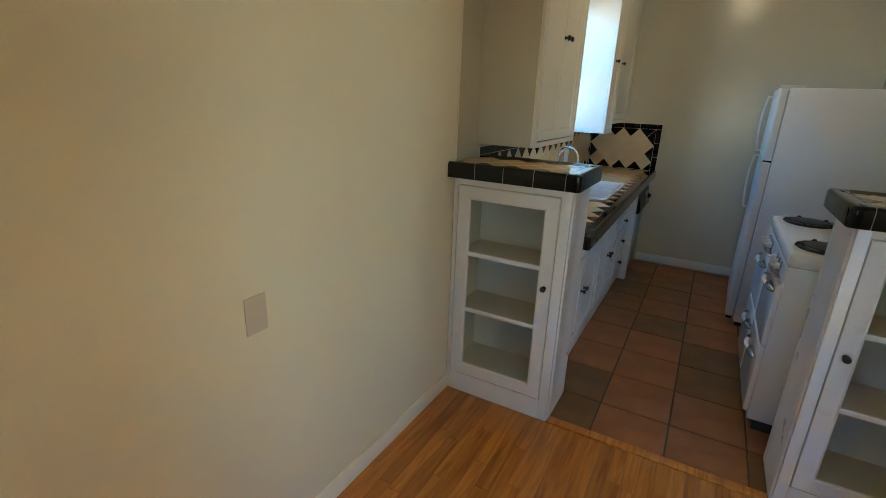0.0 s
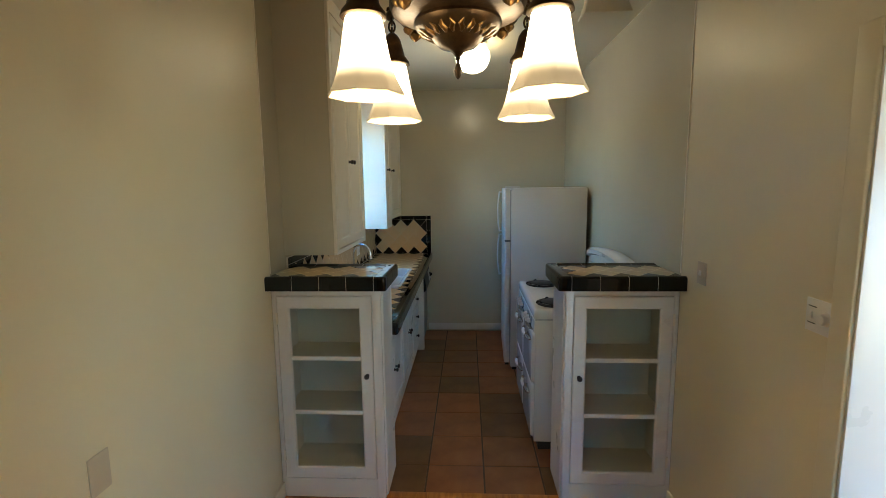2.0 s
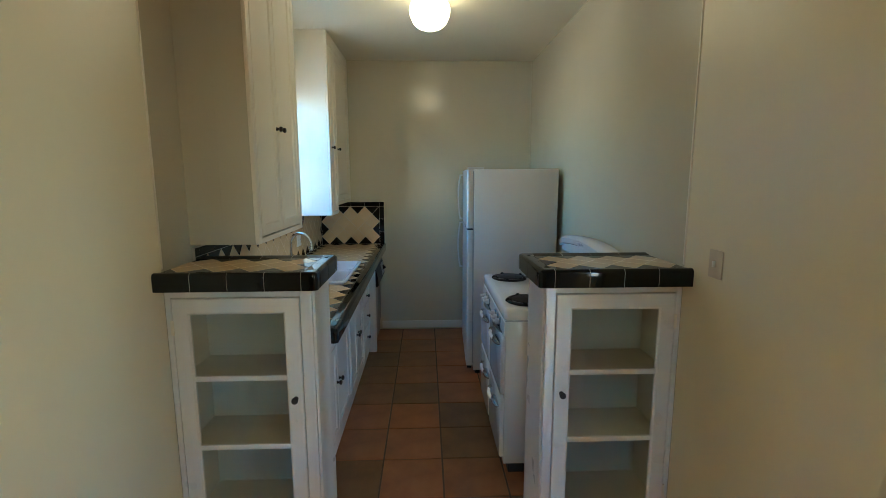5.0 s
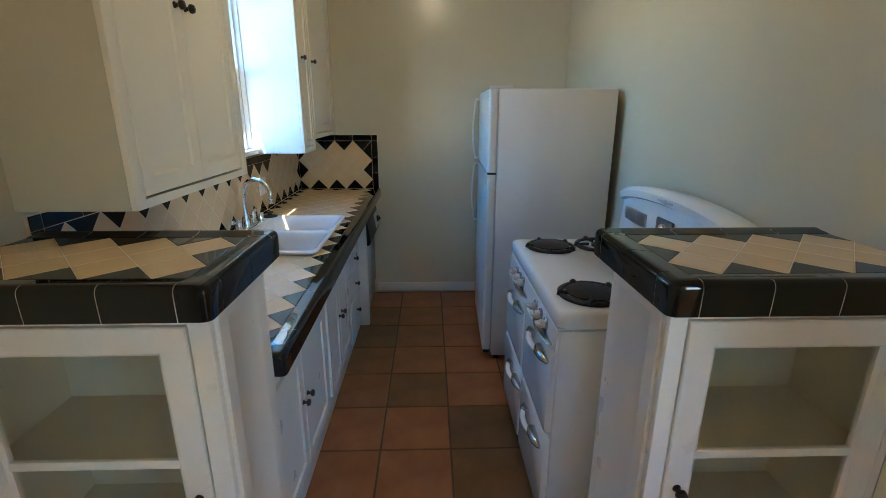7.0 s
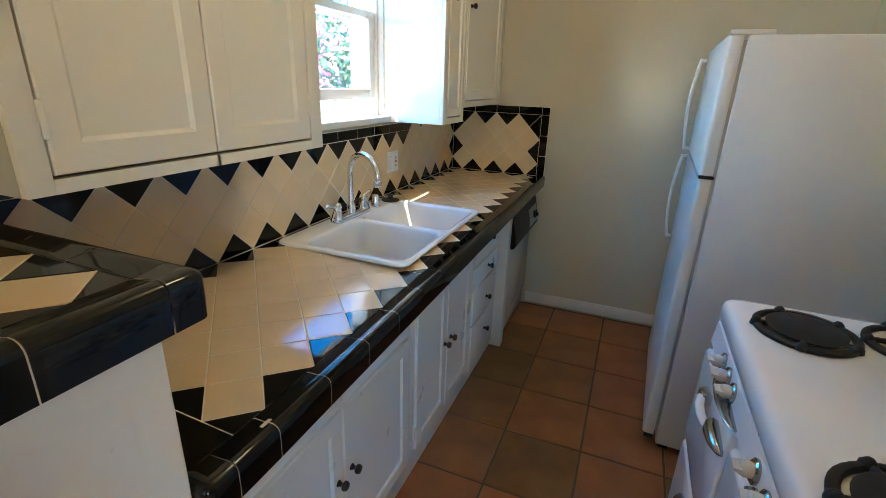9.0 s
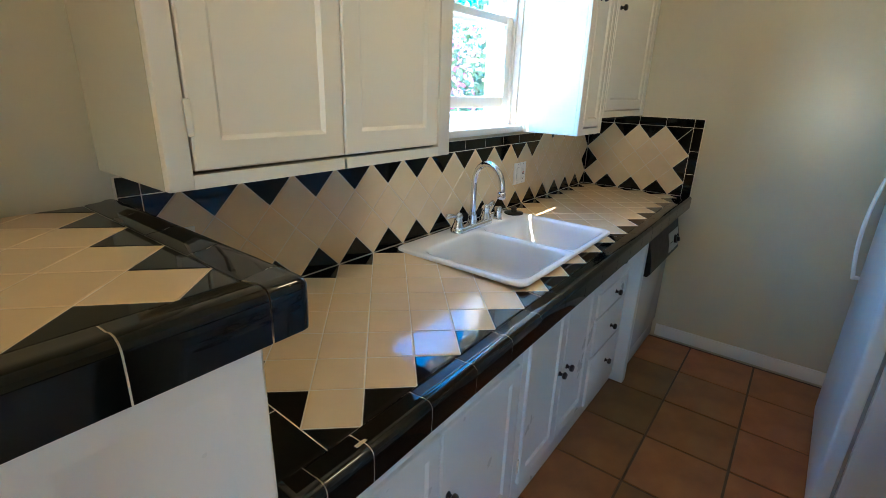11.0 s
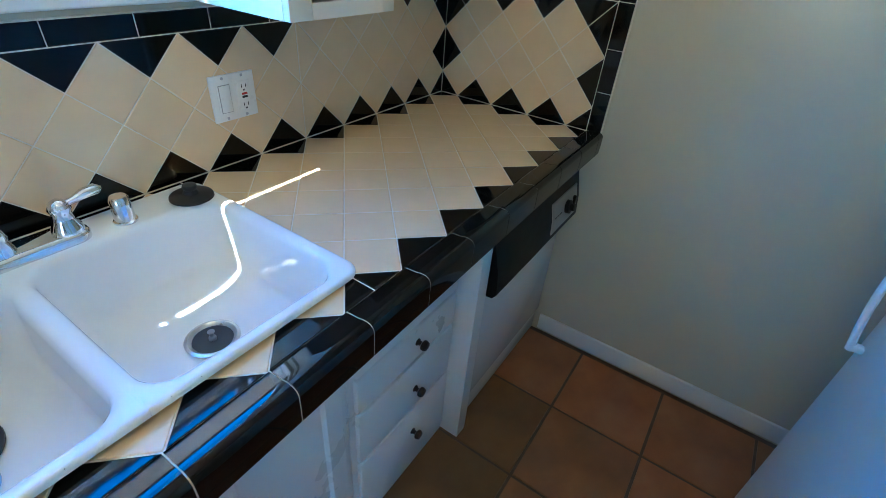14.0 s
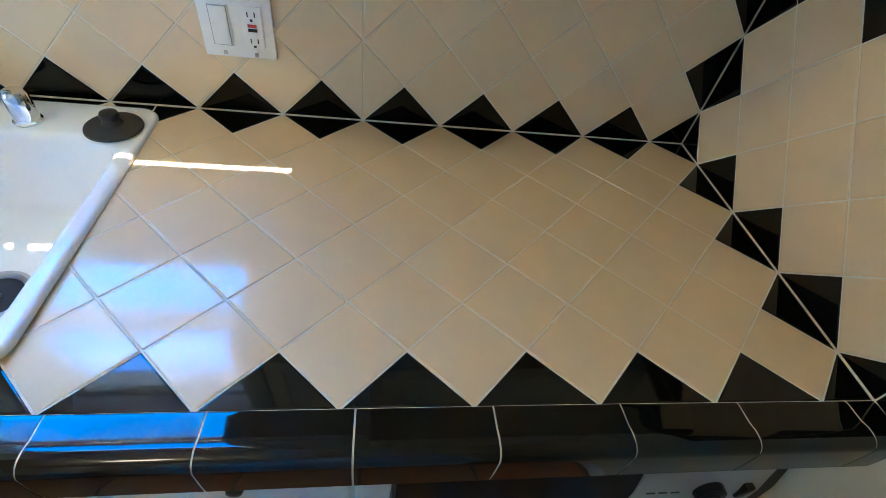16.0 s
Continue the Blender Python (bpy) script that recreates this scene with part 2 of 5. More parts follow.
def oak(name="oak_floor", axis=(14.0, 1.1, 14.0)):
    m, n, l, p = base_mat(name, (0.3, 0.14, 0.05), 0.28, coat=0.15)
    oi = n.new("ShaderNodeObjectInfo")
    tc = n.new("ShaderNodeTexCoord")
    sc = n.new("ShaderNodeVectorMath")
    sc.operation = "ADD"
    l.new(tc.outputs["Object"], sc.inputs[0])
    mu = n.new("ShaderNodeMath")
    mu.operation = "MULTIPLY"
    mu.inputs[1].default_value = 37.0
    l.new(oi.outputs["Random"], mu.inputs[0])
    l.new(mu.outputs["Value"], sc.inputs[1])
    mp = n.new("ShaderNodeMapping")
    mp.inputs["Scale"].default_value = axis
    l.new(sc.outputs["Vector"], mp.inputs["Vector"])
    tx = n.new("ShaderNodeTexNoise")
    tx.inputs["Scale"].default_value, tx.inputs["Detail"].default_value, tx.inputs["Distortion"].default_value = 3.0, 7, 0.8
    l.new(mp.outputs["Vector"], tx.inputs["Vector"])
    r = ramp(n, l, tx.outputs["Fac"], ((0.3, (0.27, 0.088, 0.013)), (0.5, (0.42, 0.155, 0.024)), (0.7, (0.52, 0.220, 0.042))))
    r2 = ramp(n, l, oi.outputs["Random"], ((0.0, (0.72, 0.66, 0.60)), (0.5, (1.0, 0.98, 0.95)), (1.0, (1.22, 1.26, 1.3))))
    mx = n.new("ShaderNodeMix")
    mx.data_type, mx.blend_type = "RGBA", "MULTIPLY"
    mx.inputs["Factor"].default_value = 1.0
    l.new(r.outputs["Color"], mx.inputs["A"])
    l.new(r2.outputs["Color"], mx.inputs["B"])
    l.new(mx.outputs["Result"], p.inputs["Base Color"])
    bump(n, l, p, tx.outputs["Fac"], 0.12, 0.001)
    return m


def glass(name, tint=(1, 1, 1)):
    m = bpy.data.materials.new(name)
    m.use_nodes = True
    n, l = m.node_tree.nodes, m.node_tree.links
    n.remove(n["Principled BSDF"])
    t, g, mx, lw = n.new("ShaderNodeBsdfTransparent"), n.new("ShaderNodeBsdfGlossy"), n.new("ShaderNodeMixShader"), n.new("ShaderNodeLayerWeight")
    t.inputs["Color"].default_value = (*tint, 1)
    g.inputs["Roughness"].default_value = 0.02
    pw, ad = n.new("ShaderNodeMath"), n.new("ShaderNodeMath")
    pw.operation, ad.operation = "POWER", "MULTIPLY_ADD"
    pw.inputs[1].default_value = 5.0
    ad.inputs[1].default_value, ad.inputs[2].default_value = 0.9, 0.03
    l.new(lw.outputs["Facing"], pw.inputs[0])
    l.new(pw.outputs["Value"], ad.inputs[0])
    l.new(ad.outputs["Value"], mx.inputs["Fac"])
    l.new(t.outputs["BSDF"], mx.inputs[1])
    l.new(g.outputs["BSDF"], mx.inputs[2])
    l.new(mx.outputs["Shader"], n["Material Output"].inputs["Surface"])
    return m


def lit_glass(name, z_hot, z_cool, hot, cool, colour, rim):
    """Frosted lamp glass: bulb glow painted into the emission, brightest beside the bulb."""
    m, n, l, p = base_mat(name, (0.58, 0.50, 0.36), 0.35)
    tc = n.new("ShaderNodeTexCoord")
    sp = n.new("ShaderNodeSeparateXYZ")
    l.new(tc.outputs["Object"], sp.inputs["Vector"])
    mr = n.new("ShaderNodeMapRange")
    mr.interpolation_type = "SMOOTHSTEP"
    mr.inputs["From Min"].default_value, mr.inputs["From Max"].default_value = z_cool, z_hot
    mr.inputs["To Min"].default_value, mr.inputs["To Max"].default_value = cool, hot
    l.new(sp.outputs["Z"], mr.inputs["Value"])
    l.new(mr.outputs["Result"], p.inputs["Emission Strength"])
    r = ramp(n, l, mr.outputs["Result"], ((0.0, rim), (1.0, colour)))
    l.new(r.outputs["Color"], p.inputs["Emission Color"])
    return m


def bronze():
    m, n, l, p = base_mat("aged_bronze", (0.05, 0.03, 0.015), 0.42, 0.85)
    a = noise_node(n, l, 22, 6, 0.65)
    r = ramp(n, l, a.outputs["Fac"], ((0.35, (0.028, 0.017, 0.009)), (0.6, (0.075, 0.042, 0.018)), (0.8, (0.16, 0.085, 0.03))))
    l.new(r.outputs["Color"], p.inputs["Base Color"])
    f = noise_node(n, l, 60, 4)
    bump(n, l, p, f.outputs["Fac"], 0.3, 0.002)
    return m


def leaf(name, c0, c1):
    m, n, l, p = base_mat(name, c0, 0.55)
    g = n.new("ShaderNodeNewGeometry")
    r = ramp(n, l, g.outputs["Random Per Island"], ((0.0, c0), (1.0, c1)))
    l.new(r.outputs["Color"], p.inputs["Base Color"])
    p.inputs["Transmission Weight"].default_value = 0.0
    tr, mx = n.new("ShaderNodeBsdfTranslucent"), n.new("ShaderNodeMixShader")
    mx.inputs["Fac"].default_value = 0.4
    l.new(r.outputs["Color"], tr.inputs["Color"])
    l.new(p.outputs["BSDF"], mx.inputs[1])
    l.new(tr.outputs["BSDF"], mx.inputs[2])
    l.new(mx.outputs["Shader"], n["Material Output"].inputs["Surface"])
    return m


SALTILLO, OAK, GLASS, BRONZE = saltillo(), oak(), glass("window_glass", (0.97, 0.99, 0.99)), bronze()
CABINET_GLASS = glass("cabinet_glass", (0.93, 0.96, 0.95))
GOLD = surface("worn_gold_relief", (0.20, 0.11, 0.035), (0.11, 0.06, 0.02), 0.35, 40, 120, 0.6, 0.003, metal=0.9)
LEAF = leaf("green_leaves", (0.08, 0.14, 0.06), (0.12, 0.19, 0.09))
PETAL = leaf("pink_blossom", (0.55, 0.10, 0.20), (0.70, 0.30, 0.38))

# ---- plan (metres) ----
XL, XR = -0.870, 1.165          # dining room walls
KL, KR = -0.924, 1.190          # kitchen walls
YB, YO, YE = -2.20, 2.155, 5.112  # back wall, opening between the rooms, end wall
CEIL_D, CEIL_K = 2.655, 2.690
WY0, WY1, WZ0, WZ1 = 3.275, 4.175, 1.295, 2.26  # kitchen window opening
DY0, DY1, DZ = 0.32, 1.128, 1.978  # doorway in the dining room's wall
P = 0.1497                      # tile diagonal along the counter
PX, PZ = 0.1455, 0.1520         # the same across it, and up the wall
TX0, TZ0, TY0, TY1 = -0.912, 0.905, 5.100 - 17 * 0.1497, 5.100

# ---- structure ----
bm = B(-1.10, XL, YB, YO, -0.1, 2.8)
solid("wall_west_dining", bm, WALL, "cream painted plaster wall of the dining room", "wall", "structure")
bm = bmesh.new()
for a in ((YO, WY0, -0.1, 2.8), (WY1, YE, -0.1, 2.8), (WY0, WY1, -0.1, WZ0), (WY0, WY1, WZ1, 2.8)):
    box(bm, -1.10, KL, *a)
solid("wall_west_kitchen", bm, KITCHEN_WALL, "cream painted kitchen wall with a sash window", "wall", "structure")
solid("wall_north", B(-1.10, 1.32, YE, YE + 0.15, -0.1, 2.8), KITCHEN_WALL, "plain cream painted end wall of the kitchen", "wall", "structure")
bm = bmesh.new()
for a in ((YB, DY0, -0.1, 2.8), (DY1, YO, -0.1, 2.8), (DY0, DY1, DZ, 2.8)):
    box(bm, XR, 1.285, *a)
solid("wall_east_dining", bm, WALL, "cream painted dining room wall with a cased doorway", "wall", "structure")
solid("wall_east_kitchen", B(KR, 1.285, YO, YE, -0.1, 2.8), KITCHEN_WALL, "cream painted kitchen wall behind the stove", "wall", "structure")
bm = bmesh.new()
for a in ((-1.10, 0.15, -0.1, 2.8), (0.55, 1.285, -0.1, 2.8), (0.15, 0.55, -0.1, 0.85), (0.15, 0.55, 1.75, 2.8)):
    box(bm, a[0], a[1], YB - 0.15, YB, a[2], a[3])
solid("wall_south", bm, WALL, "cream painted wall with a daylight opening", "wall", "structure")
solid("ceiling_dining", B(-1.10, 1.285, YB - 0.15, YO, CEIL_D, 2.80), CEIL, "plain painted dining room ceiling", "ceiling", "structure")
solid("ceiling_kitchen", B(-1.10, 1.285, YO, YE + 0.15, CEIL_K, 2.80), CEIL, "plain painted kitchen ceiling", "ceiling", "structure")
# the next room; its window openings are unseen and assumed
bm = bmesh.new()
for a in ((-1.3, -1.05, -0.1, 2.8), (-0.15, 5.6, -0.1, 2.8), (-1.05, -0.15, -0.1, 0.75), (-1.05, -0.15, 2.25, 2.8)):
    box(bm, 5.04, 5.19, *a)
box(bm, 1.285, 5.04, 5.45, 5.6, -0.1, 2.8)
for a in ((1.285, 1.9, -0.1, 2.8), (3.2, 5.04, -0.1, 2.8), (1.9, 3.2, -0.1, 0.75), (1.9, 3.2, 2.2, 2.8)):
    box(bm, a[0], a[1], -1.3, -1.1, a[2], a[3])
solid("wall_next_room", bm, WALL, "cream painted walls of the living room next door", "wall", "structure")
solid("ceiling_next_room", B(1.285, 5.19, -1.3, 5.6, 2.66, 2.8), CEIL, "plain living room ceiling", "ceiling", "structure")
solid("ceiling_cove_trim", B(4.99, 5.04, -1.1, 5.45, 2.34, 2.40, bev=0.012), CEIL, "painted picture rail high on the wall", "trim", "structure")
solid("baseboard_next_room", B(5.022, 5.04, -1.1, 5.45, 0, 0.09, bev=0.004), WHITE, "white painted baseboard", "baseboard", "structure")


def door_casing():
    ob = thing("door_1", (XR, 0.7, 0), "open cased doorway with cream painted wooden trim", "doorway", kind="structure")
    for nm, y0, y1, z0, z1 in (("casing", DY1, DY1 + 0.075, 0, DZ + 0.075), ("casing", DY0 - 0.075, DY0, 0, DZ + 0.075), ("head_casing", DY0, DY1, DZ, DZ + 0.075)):
        bm = B(XR - 0.020, XR - 0.0005, y0, y1, z0, z1, bev=0.007, seg=3)
        part(nm, bm, WALL, ob)
    for nm, a in (("jamb", (DY1 - 0.010, DY1 - 0.0005, 0, DZ - 0.0185)), ("jamb", (DY0 + 0.0005, DY0 + 0.018, 0, DZ - 0.0185)), ("head_jamb", (DY0 + 0.0005, DY1 - 0.0005, DZ - 0.018, DZ - 0.0005))):
        part(nm, B(XR - 0.012, 1.288, *a, bev=0.002), WHITE, ob)


door_casing()
solid("baseboard_west", B(XL + 0.0005, XL + 0.014, YB, YO, 0, 0.085, bev=0.005), CUPBOARD, "low cream painted baseboard", "baseboard", "structure")
solid("baseboard_east", B(XR - 0.014, XR - 0.0005, DY1 + 0.076, YO, 0, 0.085, bev=0.005), CUPBOARD, "low cream painted baseboard", "baseboard", "structure")
solid("baseboard_north", B(-0.325, KR, YE - 0.014, YE - 0.0005, 0.012, 0.088, bev=0.005), WHITE, "white painted baseboard on the end wall", "baseboard", "structure")
# opening edge beads
for x0, x1, s in ((XL - 0.006, XL + 0.004, "west"), (XR - 0.004, XR + 0.006, "east")):
    solid("trim_opening_" + s, B(x0, x1, YO - 0.002, YO + 0.008, 1.221, CEIL_D - 0.001, bev=0.003), CUPBOARD, "painted corner bead of the wide opening", "trim", "structure")


def kitchen_window():
    w = thing("window_1", (-1.0, (WY0 + WY1) / 2, WZ0), "white painted double-hung sash window, slightly raised", "window", kind="structure")
    fr = bmesh.new()
    for a in ((WY0, WY0 + 0.02, WZ0, WZ1), (WY1 - 0.02, WY1, WZ0, WZ1), (WY0 + 0.02, WY1 - 0.02, WZ1 - 0.02, WZ1)):
        box(fr, -1.098, -0.92, *a, bev=0.002)
    for a in ((WY0 + 0.02, WY0 + 0.034, WZ0, WZ1 - 0.02), (WY1 - 0.034, WY1 - 0.02, WZ0, WZ1 - 0.02)):
        box(fr, -0.962, -0.945, *a, bev=0.002)
    part("window_frame", fr, WHITE, w)
    part("window_sill", B(-0.955, -0.885, WY0 - 0.02, WY1 + 0.008, WZ0 - 0.028, WZ0, bev=0.006, seg=3), WHITE, w)
    part("outer_sill", B(-1.16, -0.9555, WY0, WY1, WZ0 - 0.05, WZ0 - 0.004, bev=0.004), WHITE, w)

    def sash(x, z0, z1, bottom, top):
        y0, y1 = WY0 + 0.036, WY1 - 0.036
        s = bmesh.new()
        st = 0.045
        box(s, x, x + 0.028, y0, y0 + st, z0, z1, bev=0.003)
        box(s, x, x + 0.028, y1 - st, y1, z0, z1, bev=0.003)
        box(s, x + 0.001, x + 0.027, y0 + st, y1 - st, z0, z0 + bottom, bev=0.003)
        box(s, x + 0.001, x + 0.027, y0 + st, y1 - st, z1 - top, z1, bev=0.003)
        o = part("sash", s, WHITE, w)
        g = part("pane", B(x + 0.014, x + 0.018, y0 + st - 0.004, y1 - st + 0.004, z0 + bottom - 0.004, z1 - top + 0.004), GLASS, o)
        g.visible_shadow = False
        return o
    low = sash(-0.985, WZ0 + 0.078, 1.745, 0.045, 0.030)
    sash(-1.022, 1.70, WZ1 - 0.021, 0.036, 0.045)
    lock = bmesh.new()
    lathe(lock, ((0.018, 0), (0.018, 0.006), (0.008, 0.010), (0.008, 0.018)), (-0.972, 3.70, 1.745), 14)
    box(lock, -0.978, -0.966, 3.69, 3.745, 1.755, 1.762, bev=0.002)
    part("sash_lock", lock, STEEL, low)


kitchen_window()

# ---- outdoors ----
bm = bmesh.new()
for x0, x1, y0, y1 in ((-400, -1.11, -400, 400),):
    loft(bm, [[(x0, y0, -0.5), (x1, y0, -0.5), (x1, y1, -0.5), (x0, y1, -0.5)]], False, True)
solid("ground", bm, SOIL, "sunlit pale patio ground outside the window", "ground", "structure")
# unseen eave added to narrow the sun to a strip on the counter
eave = thing("roof_eave", (-1.2, 2.0, 2.75), "added unseen eave that cuts the sun above the window", "eave", kind="structure")
part("soffit_board", B(-1.262, -1.102, -2, 7, 2.752, 2.78), STUCCO, eave)
part("fascia", B(-1.280, -1.2625, -2, 7, 2.80, 2.92, bev=0.004), WHITE, eave)


# pale wall added so the gap below the raised sash shows white
garden_wall = thing("garden_wall", (-3.1, 5.0, -0.5), "added pale wall that stands for white glare under the sash", "garden wall", kind="structure")
part("wall_body", B(-3.20, -3.05, -3.0, 14.0, -0.5, 1.16), STUCCO, garden_wall)
part("coping", B(-3.23, -3.02, -3.0, 14.0, 1.161, 1.20, bev=0.008), STUCCO, garden_wall)


def shrub(name, at, height, spread, n_leaf, mats, seed, label):
    rnd = random.Random(seed)
    ob = thing(name, at, label, "shrub")
    bm = bmesh.new()
    tips = []
    for i in range(11):
        a, s = rnd.uniform(0, 6.28), rnd.uniform(0.3, 1.0)
        p0 = Vector((at[0] + 0.1 * math.cos(a), at[1] + 0.1 * math.sin(a), at[2]))
        p1 = p0 + Vector((spread * 0.35 * s * math.cos(a), spread * 0.35 * s * math.sin(a), height * 0.5))
        p2 = p0 + Vector((spread * s * math.cos(a), spread * s * math.sin(a), height * rnd.uniform(0.65, 1.0)))
        sweep(bm, (p0, p0.lerp(p1, 0.5), p1, p1.lerp(p2, 0.5), p2), (0.05, 0.04, 0.03, 0.02, 0.008), 7)
        tips += [p1, p1.lerp(p2, 0.5), p2, p0.lerp(p1, 0.7)]
    part("trunk", bm, BARK, ob)
    for nm, mat, share, size in mats:
        vs, fs = [], []
        for _ in range(int(n_leaf * share)):
            c = rnd.choice(tips) + Vector((rnd.gauss(0, 0.28), rnd.gauss(0, 0.28), rnd.gauss(0, 0.24)))
            d = Vector((rnd.gauss(0, 1), rnd.gauss(0, 1), rnd.gauss(0, 1))).normalized()
            e = d.cross(Vector((rnd.gauss(0, 1), rnd.gauss(0, 1), rnd.gauss(0, 1)))).normalized()
            q, k = size * rnd.uniform(0.6, 1.3), len(vs)
            vs += [c - d * q, c + e * q * 0.45 + d * q * 0.1, c + d * q, c - e * q * 0.45 + d * q * 0.1]
            fs.append((k, k + 1, k + 2, k + 3))
        me = bpy.data.meshes.new(nm)
        me.from_pydata([tuple(v) for v in vs], [], fs)
        me.materials.append(mat)
        o = new(nm, me)
        o.parent = ob
        o.matrix_parent_inverse = ob.matrix_basis.inverted()
        tagged(o, kind="stuff")
    return ob


shrub("flowering_shrub", (-3.9, 6.9, -0.5), 3.5, 1.3, 2600, (("leaves", LEAF, 0.45, 0.06), ("blossom", PETAL, 0.55, 0.055)), 4, "tall shrub with pink blossom in bright sun")
shrub("garden_tree", (-7.5, 6.6, -0.5), 4.6, 2.4, 2600, (("leaves", LEAF, 1.0, 0.10),), 7, "leafy green garden tree in bright sun")
shrub("garden_tree", (-6.2, 11.5, -0.5), 4.4, 2.4, 2600, (("leaves", LEAF, 1.0, 0.10),), 9, "leafy green garden tree in bright sun")

# ---- bar cabinets between the rooms ----


def rect_ring(u0, u1, v0, v1, h, fmap):
    return [fmap(u, v, h) for u, v in ((u0, v0), (u1, v0), (u1, v1), (u0, v1))]


def panel_door(fmap, u0, u1, v0, v1, t=0.020, stile=0.055, recess=0.008, glazed=False, rails=()):
    """A framed door: fmap turns (across, up, out) into a place."""
    bm = bmesh.new()
    R = lambda d, h: rect_ring(u0 + d, u1 - d, v0 + d, v1 - d, h, fmap)
    rings = [R(0, 0), R(0, t - 0.003), R(0.003, t), R(stile - 0.004, t), R(stile + 0.004, t - recess)]
    if glazed:
        rings += [R(stile + 0.004, 0), R(0, 0)]
        loft(bm, rings, False, False)
        bmesh.ops.remove_doubles(bm, verts=bm.verts, dist=1e-5)
        for v in rails:
            pts = [fmap(u, vv, h) for u in (u0 + stile, u1 - stile) for vv in (v - 0.011, v + 0.011) for h in (0.002, t - 0.004)]
            xs, ys, zs = zip(*pts)
            box(bm, min(xs), max(xs), min(ys), max(ys), min(zs), max(zs), bev=0.002)
    else:
        loft(bm, rings)
    return bm


def round_knob(parent, fmap, u, v, h, r=0.015, mat=None):
    bm = bmesh.new()
    o, axis = Vector(fmap(u, v, h)), Vector(fmap(u, v, h + 1)) - Vector(fmap(u, v, h))
    m = Matrix.Translation(o) @ axis.to_track_quat("Z", "Y").to_matrix().to_4x4()
    lathe(bm, ((r * 0.75, 0), (r * 0.7, 0.003), (r * 0.45, 0.006), (r * 0.45, 0.013), (r, 0.018), (r * 1.05, 0.023), (r * 0.85, 0.029), (r * 0.3, 0.031)), n=16, m=m)
    return part("knob", bm, mat or KNOB, parent, "dark bronze knob")


def hinge(parent, fmap, u, v, h):
    a, b = Vector(fmap(u - 0.006, v - 0.03, h)), Vector(fmap(u + 0.006, v + 0.03, h + 0.006))
    lo, hi = [min(p, q) for p, q in zip(a, b)], [max(p, q) for p, q in zip(a, b)]
    return part("hinge", B(lo[0], hi[0], lo[1], hi[1], lo[2], hi[2], bev=0.0025), CUPBOARD, parent)


def bar_cabinet(x0, x1, knob_left):
    y0, y1, zt = YO, 2.448, 1.148
    ob = thing("bar_cabinet", ((x0 + x1) / 2, (y0 + y1) / 2, 0), "white painted bar-height cabinet with a three-pane glass door", "cabinet", "bar cabinets")
    dx0, dx1, dz0, dz1 = x0 + 0.026, x1 - 0.048, 0.112, 1.106
    if knob_left:
        dx0, dx1 = x0 + 0.042, x1 - 0.024
    bm = bmesh.new()
    box(bm, x0, x0 + 0.02, y0 + 0.018, y1, 0, zt)
    box(bm, x1 - 0.02, x1, y0 + 0.018, y1, 0, zt)
    box(bm, x0 + 0.02, x1 - 0.02, y1 - 0.015, y1, 0, zt)
    box(bm, x0 + 0.02, x1 - 0.02, y0 + 0.018, y1 - 0.015, zt - 0.02, zt)
    part("carcass", bm, WHITE, ob)
    bm = bmesh.new()
    box(bm, x0, dx0 - 0.0035, y0, y0 + 0.0178, 0, zt, bev=0.002)
    box(bm, dx1 + 0.0035, x1, y0, y0 + 0.0178, 0, zt, bev=0.002)
    box(bm, dx0 - 0.0035, dx1 + 0.0035, y0 + 0.0004, y0 + 0.0174, dz1 + 0.0045, zt)
    box(bm, dx0 - 0.0035, dx1 + 0.0035, y0 + 0.0004, y0 + 0.0174, 0, dz0 - 0.0045)
    part("face_frame", bm, WHITE, ob)
    for z in (0.150, 0.478, 0.772):
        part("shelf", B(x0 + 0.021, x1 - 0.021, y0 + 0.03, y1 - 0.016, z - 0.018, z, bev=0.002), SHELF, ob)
    bm = bmesh.new()
    box(bm, x0 + 0.0205, x1 - 0.0205, y1 - 0.020, y1 - 0.0155, 0.15, zt - 0.021)
    box(bm, x0 + 0.0205, x0 + 0.024, y0 + 0.022, y1 - 0.0205, 0.15, zt - 0.021)
    box(bm, x1 - 0.024, x1 - 0.0205, y0 + 0.022, y1 - 0.0205, 0.15, zt - 0.021)
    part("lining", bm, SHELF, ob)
    fm = lambda u, v, h: (u, y0 + 0.014 - h, v)
    door = part("door", panel_door(fm, dx0, dx1, dz0, dz1, 0.018, 0.060, 0.006, True, (0.482, 0.777)), WHITE, ob)
    cuts = (dz0 + 0.062, 0.482, 0.777, dz1 - 0.062)
    for a, b in zip(cuts, cuts[1:]):
        g = part("pane", B(dx0 + 0.061, dx1 - 0.061, y0 + 0.006, y0 + 0.009, a, b), CABINET_GLASS, door)
        g.visible_shadow = False
    kx = dx0 + 0.030 if knob_left else dx1 - 0.030
    round_knob(door, fm, kx, 0.690, 0.018, 0.013)
    hx = dx1 + 0.002 if knob_left else dx0 - 0.002
    for z in (0.24, 0.99):
        hinge(door, fm, hx, z, 0.0165)
    # framed side towards the passage
    sx, sg = (x0, -1) if knob_left else (x1, 1)
    fs = lambda u, v, h: (sx + sg * h, u, v)
    part("side_panel", panel_door(fs, y0 + 0.02, y1 - 0.004, 0.004, zt - 0.004, 0.008, 0.05, 0.005), WHITE, ob)
    return ob


bar_cabinet(XL + 0.001, -0.308, False)
bar_cabinet(0.617, XR - 0.001, True)

# ---- tile work ----


